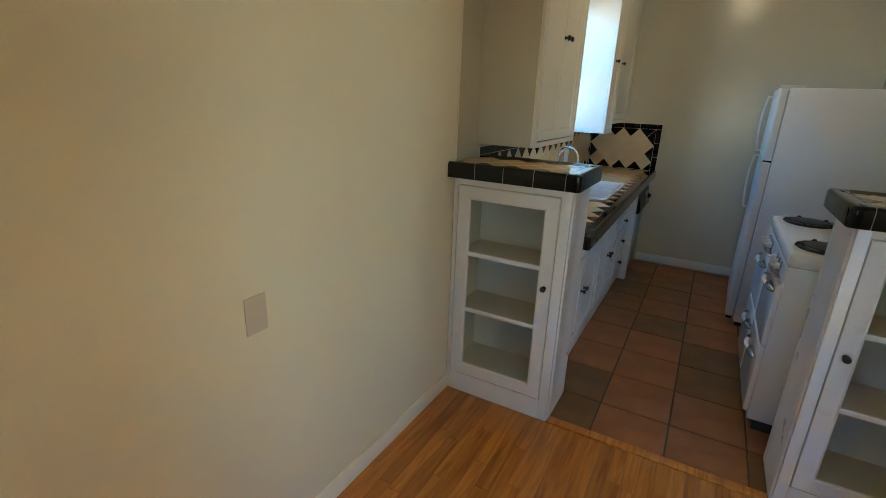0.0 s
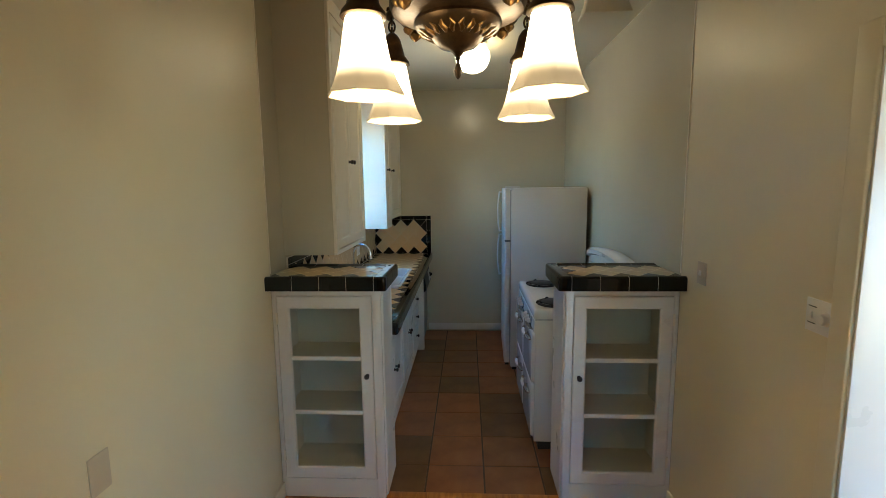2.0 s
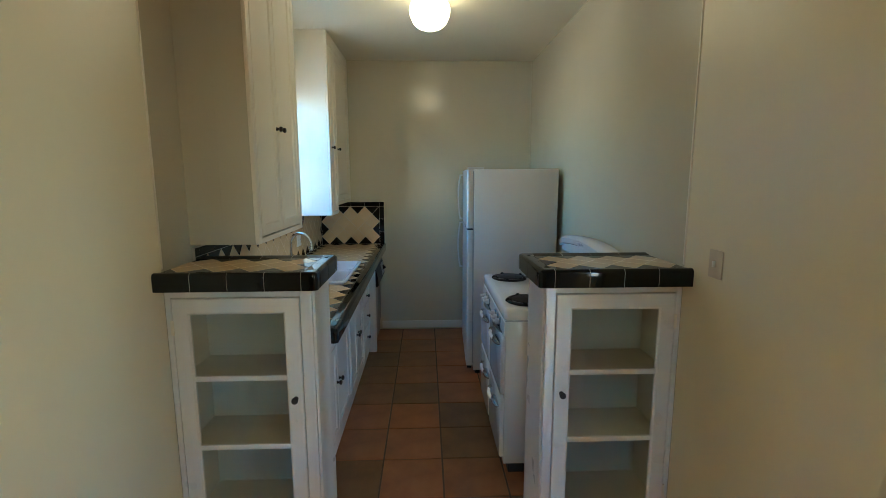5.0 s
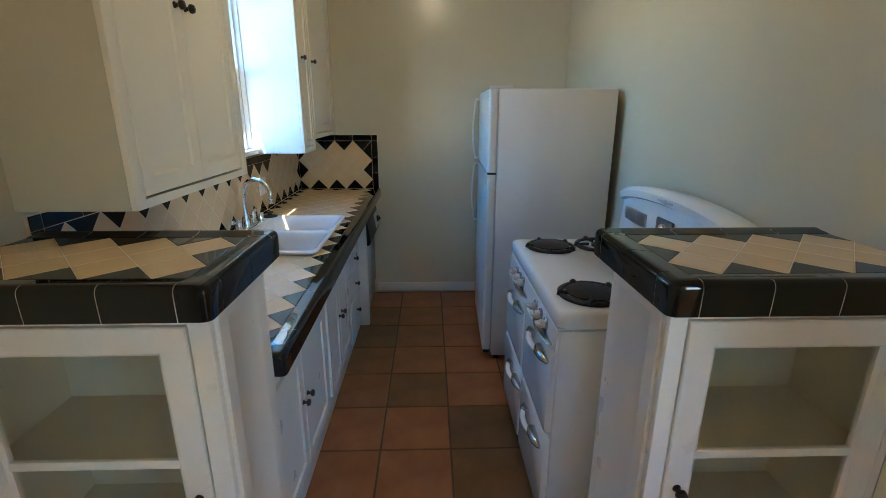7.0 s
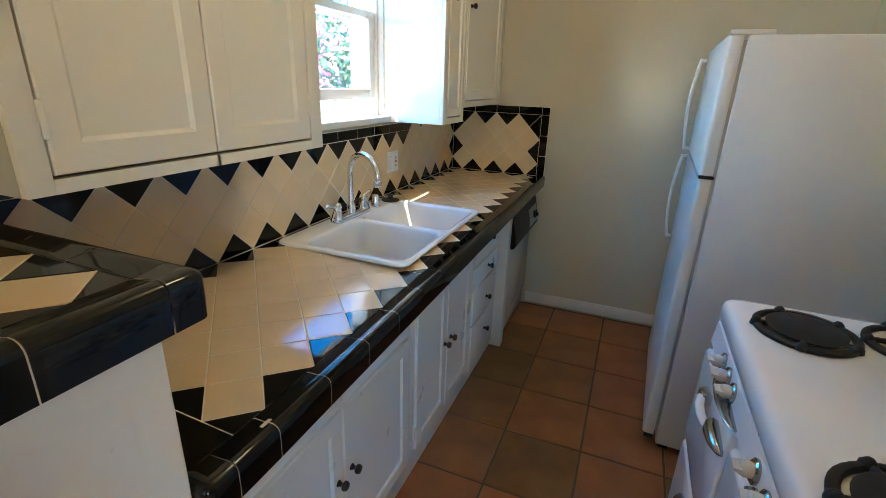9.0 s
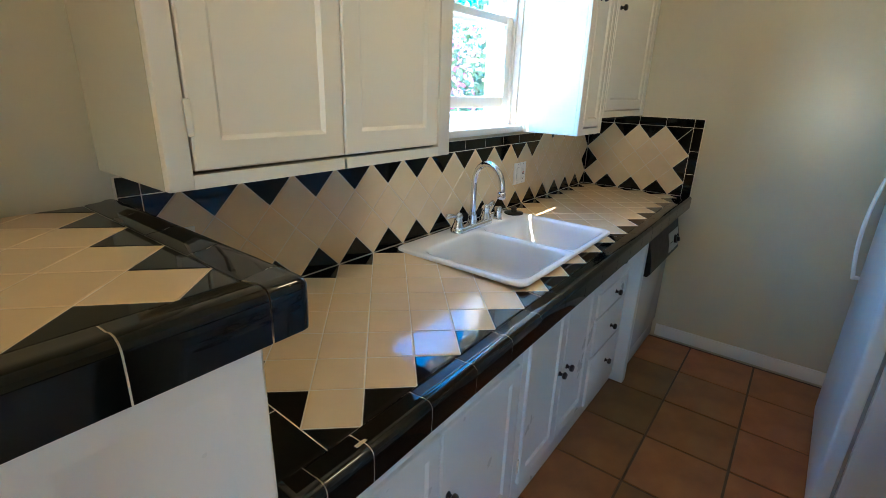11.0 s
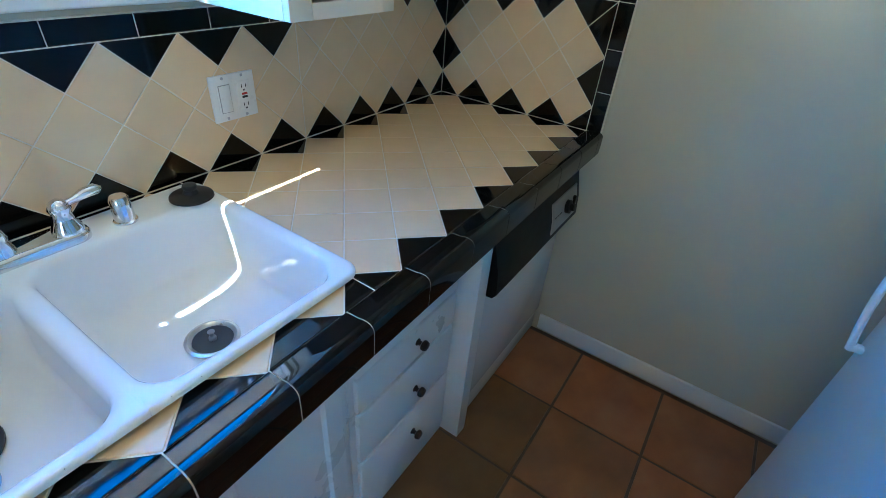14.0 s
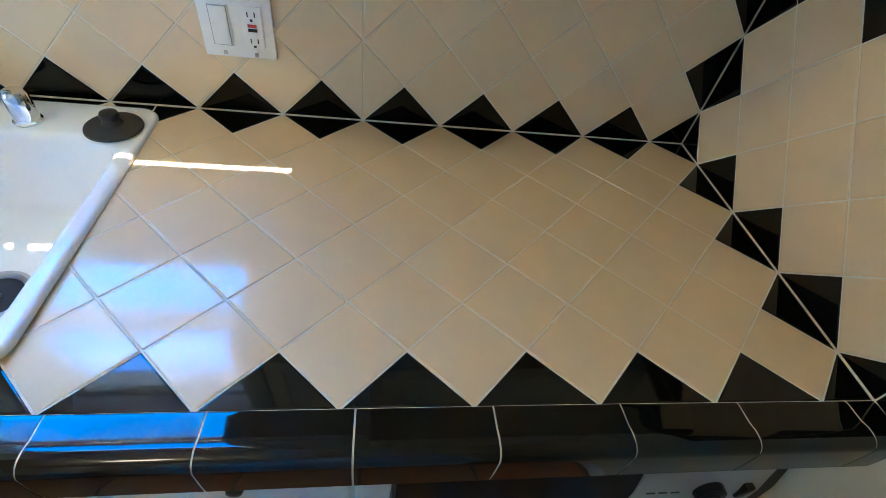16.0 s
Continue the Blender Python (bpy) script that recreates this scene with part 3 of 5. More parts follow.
def inset(poly, d):
    out, n = [], len(poly)
    for i in range(n):
        p, a, b = Vector(poly[i]), Vector(poly[i - 1]), Vector(poly[(i + 1) % n])
        e0, e1 = (p - a).normalized(), (b - p).normalized()
        n0, n1 = Vector((-e0.y, e0.x)), Vector((-e1.y, e1.x))
        k = 1 + n0.dot(n1)
        out.append(p + (n0 + n1) * (d / max(k, 0.15)))
    return out


def clip(poly, ax, lim, keep):
    """Cut a convex polygon at a line; keep +1 the greater side."""
    out = []
    for i, b in enumerate(poly):
        a = poly[i - 1]
        da, db = (a[ax] - lim) * keep, (b[ax] - lim) * keep
        if da * db < -1e-12:
            t = da / (da - db)
            out.append((a[0] + (b[0] - a[0]) * t, a[1] + (b[1] - a[1]) * t))
        if db >= -1e-9:
            out.append(b)
    clean = []
    for p in out:
        if not clean or math.dist(p, clean[-1]) > 1e-6:
            clean.append(p)
    if len(clean) > 1 and math.dist(clean[0], clean[-1]) < 1e-6:
        clean.pop()
    return clean


def area(poly):
    return 0.5 * sum(poly[i - 1][0] * poly[i][1] - poly[i][0] * poly[i - 1][1] for i in range(len(poly)))


TILES = {}


def tile_mesh(poly, mat, h, gap, rnd=0.0022):
    key = (tuple((round(x, 4), round(y, 4)) for x, y in poly), mat.name, h, gap)
    if key not in TILES:
        a, b, c = inset(poly, gap), inset(poly, gap + rnd * 0.35), inset(poly, gap + rnd)
        bm = bmesh.new()
        loft(bm, [[(p.x, p.y, 0) for p in a], [(p.x, p.y, h - rnd * 0.6) for p in a], [(p.x, p.y, h - rnd * 0.15) for p in b], [(p.x, p.y, h) for p in c]], True, True)
        TILES[key] = finish("tile", bm, mat, 8)
    return TILES[key]


def put_tile(name, poly, mat, m, parent, h=0.006, gap=0.0011, wob=0.0):
    cx, cy = sum(p[0] for p in poly) / len(poly), sum(p[1] for p in poly) / len(poly)
    me = tile_mesh([(x - cx, y - cy) for x, y in poly], mat, h, gap)
    ob = new(name, me)
    ob.parent = parent
    ob.matrix_parent_inverse = parent.matrix_basis.inverted()
    t = Matrix.Translation((cx, cy, random.uniform(-wob, 0)))
    if wob:
        t = t @ pose(0, 0, 0, random.uniform(-0.1, 0.1), random.uniform(-0.1, 0.1), 0)
    ob.matrix_basis = m @ t
    return ob


def diamonds(nu, nv, pu, pv, is_black):
    """Diamond lattice: polygon and colour, clipped to nu x nv pitches."""
    for k in range(0, int(2 * nu) + 2):
        for j in range(0, int(2 * nv) + 2):
            if (k + j) % 2:
                continue
            u, v = k / 2, j / 2
            if k % 2 != j % 2:
                continue
            q = [(u - 0.5, v), (u, v - 0.5), (u + 0.5, v), (u, v + 0.5)]
            for ax, lim, keep in ((0, 0, 1), (0, nu, -1), (1, 0, 1), (1, nv, -1)):
                if len(q) > 2:
                    q = clip(q, ax, lim, keep)
            if len(q) > 2 and area(q) > 0.02:
                yield u, v, [(a * pu, b * pv) for a, b in q], is_black(u, v)


def frame_of(o, u, v):
    u, v = Vector(u), Vector(v)
    h = u.cross(v)
    return Matrix(((u.x, v.x, h.x, o[0]), (u.y, v.y, h.y, o[1]), (u.z, v.z, h.z, o[2]), (0, 0, 0, 1)))


def minus_rect(poly, x0, x1, y0, y1):
    """The parts of a polygon outside a rectangle."""
    res = [clip(poly, 1, y0, -1), clip(poly, 1, y1, 1)]
    mid = clip(clip(poly, 1, y0, 1), 1, y1, -1) if len(clip(poly, 1, y0, 1)) > 2 else []
    if len(mid) > 2:
        res += [clip(mid, 0, x0, -1), clip(mid, 0, x1, 1)]
    return [r for r in res if len(r) > 2 and area(r) > 1.2e-4]


def cap_profile(w=0.060, hgt=0.062, lift=0.006):
    """A bullnose edge tile in section: across from the field outwards, up from the field's level."""
    pts = [(0.0, -0.008), (0.0, 0.000), (0.006, 0.0015), (w * 0.45, 0.003), (w * 0.62, lift)]
    for i in range(7):
        a = radians(90 - 15 * i)
        pts.append((w - 0.015 + 0.015 * math.cos(a), lift - 0.015 + 0.015 * math.sin(a)))
    pts += [(w, -hgt * 0.6), (w - 0.001, -hgt), (w - 0.014, -hgt), (w - 0.014, -0.010)]
    return pts


def cap_tile(parent, o, along, out, length, w=0.060, hgt=0.062, mitre0=0.0, mitre1=0.0, gap=0.0011):
    """One edge tile from o along a direction, facing out; mitres push the outer side past its ends."""
    bm, A, O = bmesh.new(), Vector(along), Vector(out)
    prof = cap_profile(w, hgt)
    rings = []
    for s, mit in ((gap, -mitre0), (length - gap, mitre1)):
        rings.append([Vector(o) + A * (s + mit * max(0.0, a)) + O * a + Vector((0, 0, z)) for a, z in prof])
    loft(bm, rings)
    return part("edge_tile", bm, BLACK_TILE, parent, smooth=30)


def cap_grout(bm, o, along, out, length, w=0.060, hgt=0.062):
    """The grout that shows in the joints between edge tiles."""
    A, O = Vector(along), Vector(out)
    prof = [(max(a - 0.0010, 0.0), z - 0.0008) for a, z in cap_profile(w, hgt)]
    loft(bm, [[Vector(o) + A * s + O * a + Vector((0, 0, z)) for a, z in prof] for s in [0.0004 + (length - 0.0008) * i / 16 for i in range(17)]])


def bar_top(x0, x1, open_side):
    """Tiled top of a bar cabinet; open_side: -1 or +1, the end that has an edge."""
    z = 1.213
    y0, y1, w = 2.080, 2.500, 0.060
    fx0, fx1 = (x0, x1 - w) if open_side > 0 else (x0 + w, x1)
    fy0, fy1 = y0 + w, y1 - w
    ob = thing("bar_counter", ((x0 + x1) / 2, (y0 + y1) / 2, 1.149), "raised bar top of black and cream tiles in a zigzag", "bar top", "tiled bar tops")
    part("substrate", B(fx0 - (0.044 if open_side < 0 else 0), fx1 + (0.044 if open_side > 0 else 0), y0 + 0.016, y1 - 0.016, 1.1495, z - 0.0065), WHITE, ob)
    part("grout", B(fx0, fx1, fy0, fy1, z - 0.0063, z - 0.0012), GROUT, ob)
    pu, pv = (fx1 - fx0) / 4, (fy1 - fy0) / 2
    edge = 4 if open_side > 0 else 0
    m = frame_of((fx0, fy0, z - 0.005), (1, 0, 0), (0, 1, 0))
    for u, v, q, blk in diamonds(4, 2, pu, pv, lambda u, v: v in (0, 2) or u == edge):
        put_tile("tile", q, BLACK_TILE if blk else CREAM_TILE, m, ob, 0.005, 0.0006, 0.0002)
    n = 4
    L = (fx1 - fx0) / n
    for i in range(n):
        cap_tile(ob, (fx0 + L * i, fy0, z), (1, 0, 0), (0, -1, 0), L, w, 0.064)
        cap_tile(ob, (fx0 + L * i, fy1, z), (1, 0, 0), (0, 1, 0), L, w, 0.064)
    ex = fx1 if open_side > 0 else fx0
    bm = bmesh.new()
    cap_grout(bm, (fx0, fy0, z), (1, 0, 0), (0, -1, 0), fx1 - fx0, w, 0.064)
    cap_grout(bm, (fx0, fy1, z), (1, 0, 0), (0, 1, 0), fx1 - fx0, w, 0.064)
    cap_grout(bm, (ex, fy0, z), (0, 1, 0), (open_side, 0, 0), fy1 - fy0, w, 0.064)
    part("edge_grout", bm, GROUT, ob)
    for i in range(2):
        cap_tile(ob, (ex, fy0 + pv * i, z), (0, 1, 0), (open_side, 0, 0), pv, w, 0.064)
    for yy, sy in ((fy0, -1), (fy1, 1)):
        corner_cap(ob, (ex, yy, z), open_side, sy, w, 0.064)
    return ob


def corner_cap(parent, o, sx, sy, w=0.060, hgt=0.062):
    """The rounded corner piece where two edges meet."""
    bm = bmesh.new()
    prof = cap_profile(w, hgt)
    e, a0 = 0.0014, prof[4][0]

    def path(a, zz):
        r = max(0.0, 0.018 * ((a - a0) / (w - a0)))
        ring = [(a, e)]
        for i in range(6):
            t = radians(90 * i / 5)
            ring.append((a - r + r * math.cos(t), a - r + r * math.sin(t)))
        ring.append((e, a))
        return [(o[0] + sx * p, o[1] + sy * q, o[2] + zz) for p, q in ring]
    vr = loft(bm, [path(a, zz) for a, zz in prof[4:-2]], False, False, closed=False)
    top = [bm.verts.new((o[0] + sx * p, o[1] + sy * q, o[2] + zz)) for p, q, zz in ((e, e, 0.0015), (a0, e, prof[4][1]), (a0, a0, prof[4][1]), (e, a0, prof[4][1]))]
    bm.faces.new(top)
    return part("edge_tile", bm, BLACK_TILE, parent, smooth=40)


bar_top(XL + 0.002, -0.266, 1)
bar_top(0.568, XR - 0.002, -1)

# ---- kitchen counter ----
FX1 = TX0 + 4 * PX
SINK = (-0.890, -0.377, 3.308, 4.074)


def counter():
    ob = thing("kitchen_counter", (-0.6, 3.8, 0.84), "kitchen counter of cream tiles laid diagonally with black triangles", "counter")
    sx0, sx1, sy0, sy1 = SINK[0] + 0.02, SINK[1] - 0.02, SINK[2] + 0.02, SINK[3] - 0.02
    for nm, mat, za, zb in (("substrate", WHITE, 0.846, TZ0 - 0.0065), ("grout", GROUT, TZ0 - 0.0063, TZ0 - 0.0012)):
        bm = bmesh.new()
        xe = FX1 + (0.044 if nm == "substrate" else 0)
        y0 = 2.450
        for a in ((TX0, xe, y0, sy0), (TX0, xe, sy1, TY1), (sx1, xe, sy0, sy1), (TX0, sx0, sy0, sy1)):
            box(bm, *a, za, zb)
        part(nm, bm, mat, ob)
    m = frame_of((TX0, TY0, TZ0 - 0.005), (1, 0, 0), (0, 1, 0))
    for u, v, q, blk in diamonds(4, 17, PX, P, lambda u, v: u in (0, 4) or v in (0, 17)):
        for piece in minus_rect(q, sx0 - TX0, sx1 - TX0, sy0 - TY0, sy1 - TY0):
            put_tile("tile", piece, BLACK_TILE if blk else CREAM_TILE, m, ob, 0.005, 0.0010, 0.0003)
    for i in range(4):
        put_tile("tile", [(PX * i, -0.103), (PX * (i + 1), -0.103), (PX * (i + 1), 0), (PX * i, 0)], BLACK_TILE, m, ob, 0.005, 0.0010, 0.0003)
    L = 0.1535
    ends = [TY0 - 0.050] + [TY0 + 0.0465 + L * i for i in range(17)]
    for y, y2 in zip(ends, ends[1:] + [TY1]):
        cap_tile(ob, (FX1, y, TZ0), (0, 1, 0), (1, 0, 0), min(y2, TY1) - y)
    corner_cap(ob, (FX1, TY0 - 0.050, TZ0), 1, -1)
    bm = bmesh.new()
    cap_grout(bm, (FX1, TY0 - 0.050, TZ0), (0, 1, 0), (1, 0, 0), TY1 - TY0 + 0.050)
    part("edge_grout", bm, GROUT, ob)
    settle(ob)
    return ob


def sag(x, y):
    """How far the old counter has settled: most at the front of its free end."""
    return 0.030 * max(0.0, min(1.2, (x - TX0) / (FX1 - TX0))) * max(0.0, min(1.0, (4.7 - y) / 2.1))


def settle(ob):
    for o in ob.children:
        if o.name.startswith("tile"):
            x, y, z = o.matrix_basis.translation
            e = 0.02
            rise, fall = (sag(x + e, y) - sag(x - e, y)) / (2 * e), (sag(x, y + e) - sag(x, y - e)) / (2 * e)
            o.matrix_basis = Matrix.Translation((x, y, z - sag(x, y))) @ Matrix.Rotation(-fall, 4, "X") @ Matrix.Rotation(rise, 4, "Y") @ Matrix.Translation((-x, -y, -z)) @ o.matrix_basis
        else:
            if o.name.startswith(("substrate", "grout")):
                bm = bmesh.new()
                bm.from_mesh(o.data)
                bmesh.ops.subdivide_edges(bm, edges=[e for e in bm.edges if e.calc_length() > 0.3], cuts=7, use_grid_fill=True)
                bm.to_mesh(o.data)
                bm.free()
            for v in o.data.vertices:
                v.co.z -= sag(v.co.x, v.co.y)


def backsplash():
    ob = thing("backsplash", (TX0, 3.8, TZ0), "cream diamond tile backsplash with black triangles and border", "backsplash")
    part("grout", B(KL + 0.0005, TX0 - 0.0012, TY0 - 0.046, TY1, TZ0 - 0.04, TZ0 + 2 * PZ + 0.043), GROUT, ob)
    part("grout", B(KL + 0.0005, TX0 - 0.0012, TY0 + 12.5 * P, TY1, TZ0 + 2 * PZ + 0.0432, TZ0 + 2.5 * PZ + 0.047), GROUT, ob)
    part("grout", B(TX0, TX0 + 4 * PX + 0.050, TY1 + 0.0012, YE - 0.0005, TZ0 - 0.004, TZ0 + 2.5 * PZ + 0.047), GROUT, ob)
    m = frame_of((TX0 - 0.005, TY0, TZ0), (0, 1, 0), (0, 0, 1))
    for u, v, q, blk in diamonds(12.5, 2, P, PZ, lambda u, v: v in (0, 2) or u == 0):
        put_tile("tile", q, BLACK_TILE if blk else CREAM_TILE, m, ob, 0.005, 0.0009, 0.0003)
    m2 = frame_of((TX0 - 0.005, TY0 + 12.5 * P, TZ0), (0, 1, 0), (0, 0, 1))
    for k in range(0, 10):
        for j in range(0, 6):
            if (k + j) % 2 == 0:
                continue
            u, v = k / 2, j / 2
            q = [(u - 0.5, v), (u, v - 0.5), (u + 0.5, v), (u, v + 0.5)]
            for ax, lim, keep in ((0, 0, 1), (0, 4.5, -1), (1, 0, 1), (1, 2.5, -1)):
                if len(q) > 2:
                    q = clip(q, ax, lim, keep)
            if len(q) > 2 and area(q) > 0.02:
                blk = v in (0, 2.5) or u == 4.5
                put_tile("tile", [(a * P, b * PZ) for a, b in q], BLACK_TILE if blk else CREAM_TILE, m2, ob, 0.005, 0.0009, 0.0003)
    for i in range(13):
        a, b = P * i, min(P * (i + 1), 12.5 * P)
        put_tile("border_tile", [(a, 2 * PZ), (b, 2 * PZ), (b, 2 * PZ + 0.042), (a, 2 * PZ + 0.042)], BLACK_TILE, m, ob, 0.005, 0.0009)
    for i in range(2):
        put_tile("border_tile", [(-0.045, PZ * i), (0, PZ * i), (0, PZ * (i + 1)), (-0.045, PZ * (i + 1))], BLACK_TILE, m, ob, 0.005, 0.0009)
    put_tile("border_tile", [(-0.045, 2 * PZ), (0, 2 * PZ), (0, 2 * PZ + 0.042), (-0.045, 2 * PZ + 0.042)], BLACK_TILE, m, ob, 0.005, 0.0009)
    # the end wall
    m3 = frame_of((TX0, TY1 + 0.005, TZ0), (1, 0, 0), (0, 0, 1))
    for u, v, q, blk in diamonds(4, 2.5, PX, PZ, lambda u, v: v in (0, 2.5) or u in (0, 4)):
        put_tile("tile", q, BLACK_TILE if blk else CREAM_TILE, m3, ob, 0.005, 0.0009, 0.0003)
    for i in range(4):
        a, b, z = PX * i, PX * (i + 1), 2.5 * PZ
        put_tile("border_tile", [(a, z), (b, z), (b, z + 0.046), (a, z + 0.046)], BLACK_TILE, m3, ob, 0.005, 0.0009)
    x, H3 = 4 * PX, 2.5 * PZ / 3
    for i in range(3):
        put_tile("border_tile", [(x, H3 * i), (x + 0.048, H3 * i), (x + 0.048, H3 * (i + 1)), (x, H3 * (i + 1))], BLACK_TILE, m3, ob, 0.005, 0.0009)
    put_tile("border_tile", [(x, 2.5 * PZ), (x + 0.048, 2.5 * PZ), (x + 0.048, 2.5 * PZ + 0.046), (x, 2.5 * PZ + 0.046)], BLACK_TILE, m3, ob, 0.005, 0.0009)


# ---- kitchen cupboards ----
def wall_cupboard(y0, y1, z0, doors, label):
    xf, top = -0.632, CEIL_K - 0.002
    ob = thing("wall_cupboard", (-0.77, (y0 + y1) / 2, z0), label, "cupboard", "wall cupboards")
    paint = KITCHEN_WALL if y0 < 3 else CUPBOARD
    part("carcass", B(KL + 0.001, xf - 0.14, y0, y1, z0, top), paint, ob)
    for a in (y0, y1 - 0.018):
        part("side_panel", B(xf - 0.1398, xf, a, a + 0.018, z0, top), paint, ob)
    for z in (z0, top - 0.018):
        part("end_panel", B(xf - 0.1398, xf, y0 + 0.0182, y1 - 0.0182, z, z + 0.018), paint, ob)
    zt = 2.60
    fm = lambda u, v, h: (xf + h, u, v)
    bm = bmesh.new()
    cuts = [y0] + [c for a, b, _, _ in doors for c in (a - 0.005, b + 0.005)] + [y1]
    for a, b in zip(cuts[0::2], cuts[1::2]):
        if b - a > 0.006:
            box(bm, xf + 0.0004, xf + 0.018, a, b, z0, top, bev=0.0015)
    for a, b, zb, _ in doors:
        box(bm, xf + 0.0004, xf + 0.0176, a - 0.005, b + 0.005, z0, zb - 0.006)
        box(bm, xf + 0.0004, xf + 0.0176, a - 0.005, b + 0.005, zt + 0.006, top)
    part("face_frame", bm, CUPBOARD, ob)
    for a, b, zb, knob in doors:
        d = part("door", panel_door(fm, a, b, zb, zt, 0.0185, 0.052 if b - a > 0.2 else 0.038, 0.007), CUPBOARD, ob)
        round_knob(d, fm, knob, 1.812, 0.0185, 0.013)
        hy = b + 0.001 if knob < (a + b) / 2 else a - 0.001
        for z in (1.385, 2.48):
            hinge(d, fm, hy, z, 0.0165)
    return ob


wall_cupboard(2.492, 3.240, 1.268, ((2.538, 2.860, 1.298, 2.832), (2.864, 3.186, 1.298, 2.892)), "cream painted wall cupboard with two panelled doors")
wall_cupboard(4.165, 4.443, 1.268, ((4.222, 4.402, 1.302, 4.243),), "narrow cream painted wall cupboard beside the window")
wall_cupboard(4.447, 5.110, 1.337, ((4.468, 5.045, 1.372, 4.492),), "cream painted wall cupboard in the kitchen corner")


def base_unit(y0, y1, fronts, label):
    """fronts: across from, to, up from, to, knob across, knob up, panelled."""
    xf = -0.402
    ob = thing("base_cupboard", (-0.6, (y0 + y1) / 2, 0), label, "cupboard", "base cupboards")
    part("carcass", B(-0.90, xf, y0, y1, 0, 0.72), WHITE, ob)
    bm = bmesh.new()
    fm = lambda u, v, h: (xf + h, u, v)
    box(bm, xf + 0.0004, xf + 0.016, y0, y1, 0, 0.842, bev=0.0015)
    part("face_frame", bm, WHITE, ob)
    for a, b, z0, z1, ku, kv, panel in fronts:
        if panel:
            d = part("door", panel_door(lambda u, v, h: fm(u, v, h + 0.0162), a, b, z0, z1, 0.012, 0.05, 0.007), WHITE, ob)
            hy = b + 0.004 if ku < (a + b) / 2 else a - 0.004
            for z in (z0 + 0.08, z1 - 0.08):
                hinge(d, fm, hy, z, 0.017)
        else:
            d = part("drawer_front", B(xf + 0.0162, xf + 0.030, a, b, z0, z1, bev=0.004), WHITE, ob)
        round_knob(d, fm, ku, kv, 0.029, 0.0135)
    return ob


base_unit(2.452, 3.372, ((2.57, 2.928, 0.10, 0.635, 2.900, 0.416, True), (2.936, 3.335, 0.10, 0.635, 2.965, 0.416, True), (2.57, 2.928, 0.658, 0.825, 2.75, 0.735, False), (2.936, 3.335, 0.658, 0.825, 3.135, 0.735, False)), "white painted base cupboard with two doors and drawers")
base_unit(3.374, 4.022, ((3.405, 3.698, 0.10, 0.825, 3.668, 0.432, True), (3.704, 4.000, 0.10, 0.825, 3.735, 0.432, True)), "white painted cupboard with double doors under the sink")
base_unit(4.024, 4.440, ((4.040, 4.425, 0.638, 0.825, 4.255, 0.735, False), (4.040, 4.425, 0.520, 0.628, 4.255, 0.578, False), (4.040, 4.425, 0.326, 0.508, 4.255, 0.402, False), (4.040, 4.425, 0.055, 0.314, 4.255, 0.212, False)), "white painted bank of four kitchen drawers")
solid("counter_post", B(-0.90, -0.318, 4.4425, 4.4935, 0.0, 0.842, bev=0.003), WHITE, "white painted panel between drawers and dishwasher", "panel")


def dishwasher():
    y0, y1 = 4.496, 5.094
    ob = thing("dishwasher", (-0.6, 4.78, 0), "white dishwasher with a black control panel", "dishwasher")
    part("body", B(-0.90, -0.365, y0, y1, 0.02, 0.838), ENAMEL, ob)
    part("door", B(-0.3645, -0.336, y0 + 0.004, y1 - 0.004, 0.13, 0.605, bev=0.005), ENAMEL, ob)
    part("kick_panel", B(-0.3645, -0.345, y0 + 0.004, y1 - 0.004, 0.02, 0.124, bev=0.004), ENAMEL, ob)
    bm = bmesh.new()
    prof = [(-0.3645, 0.590), (-0.302, 0.594), (-0.290, 0.610), (-0.2955, 0.68), (-0.312, 0.75), (-0.328, 0.836), (-0.3645, 0.838)]
    loft(bm, [[(x, y, z) for x, z in prof] for y in (y0 + 0.002, y1 - 0.002)])
    p = part("control_panel", bm, BLACK_PLASTIC, ob, "black control panel")
    bm = bmesh.new()
    pr = lambda o: [(-0.3000 + o, 0.630), (-0.3045 + o, 0.68), (-0.3155 + o, 0.735), (-0.320 + o, 0.735), (-0.309 + o, 0.68), (-0.304 + o, 0.630)]
    loft(bm, [[(x, y, z) for x, z in pr(0.0112)] for y in (4.855, 5.065)])
    part("dial_plate", bm, GREY_PANEL, p)
    m = Matrix.Translation((-0.294, 4.975, 0.685)) @ Vector((1, 0, 0.16)).to_track_quat("Z", "Y").to_matrix().to_4x4()
    bm = bmesh.new()
    lathe(bm, ((0.024, 0), (0.023, 0.012), (0.013, 0.014), (0.012, 0.026), (0.004, 0.027)), n=20, m=m)
    part("dial", bm, BLACK_PLASTIC, p)
    part("switch", B(-0.302, -0.287, 5.030, 5.046, 0.66, 0.70, bev=0.003), BLACK_PLASTIC, p)
    for i, y in enumerate((4.875, 4.895, 4.915)):
        part("marking", B(-0.298, -0.2925, y, y + 0.014, 0.679, 0.683), DARK, p)


dishwasher()


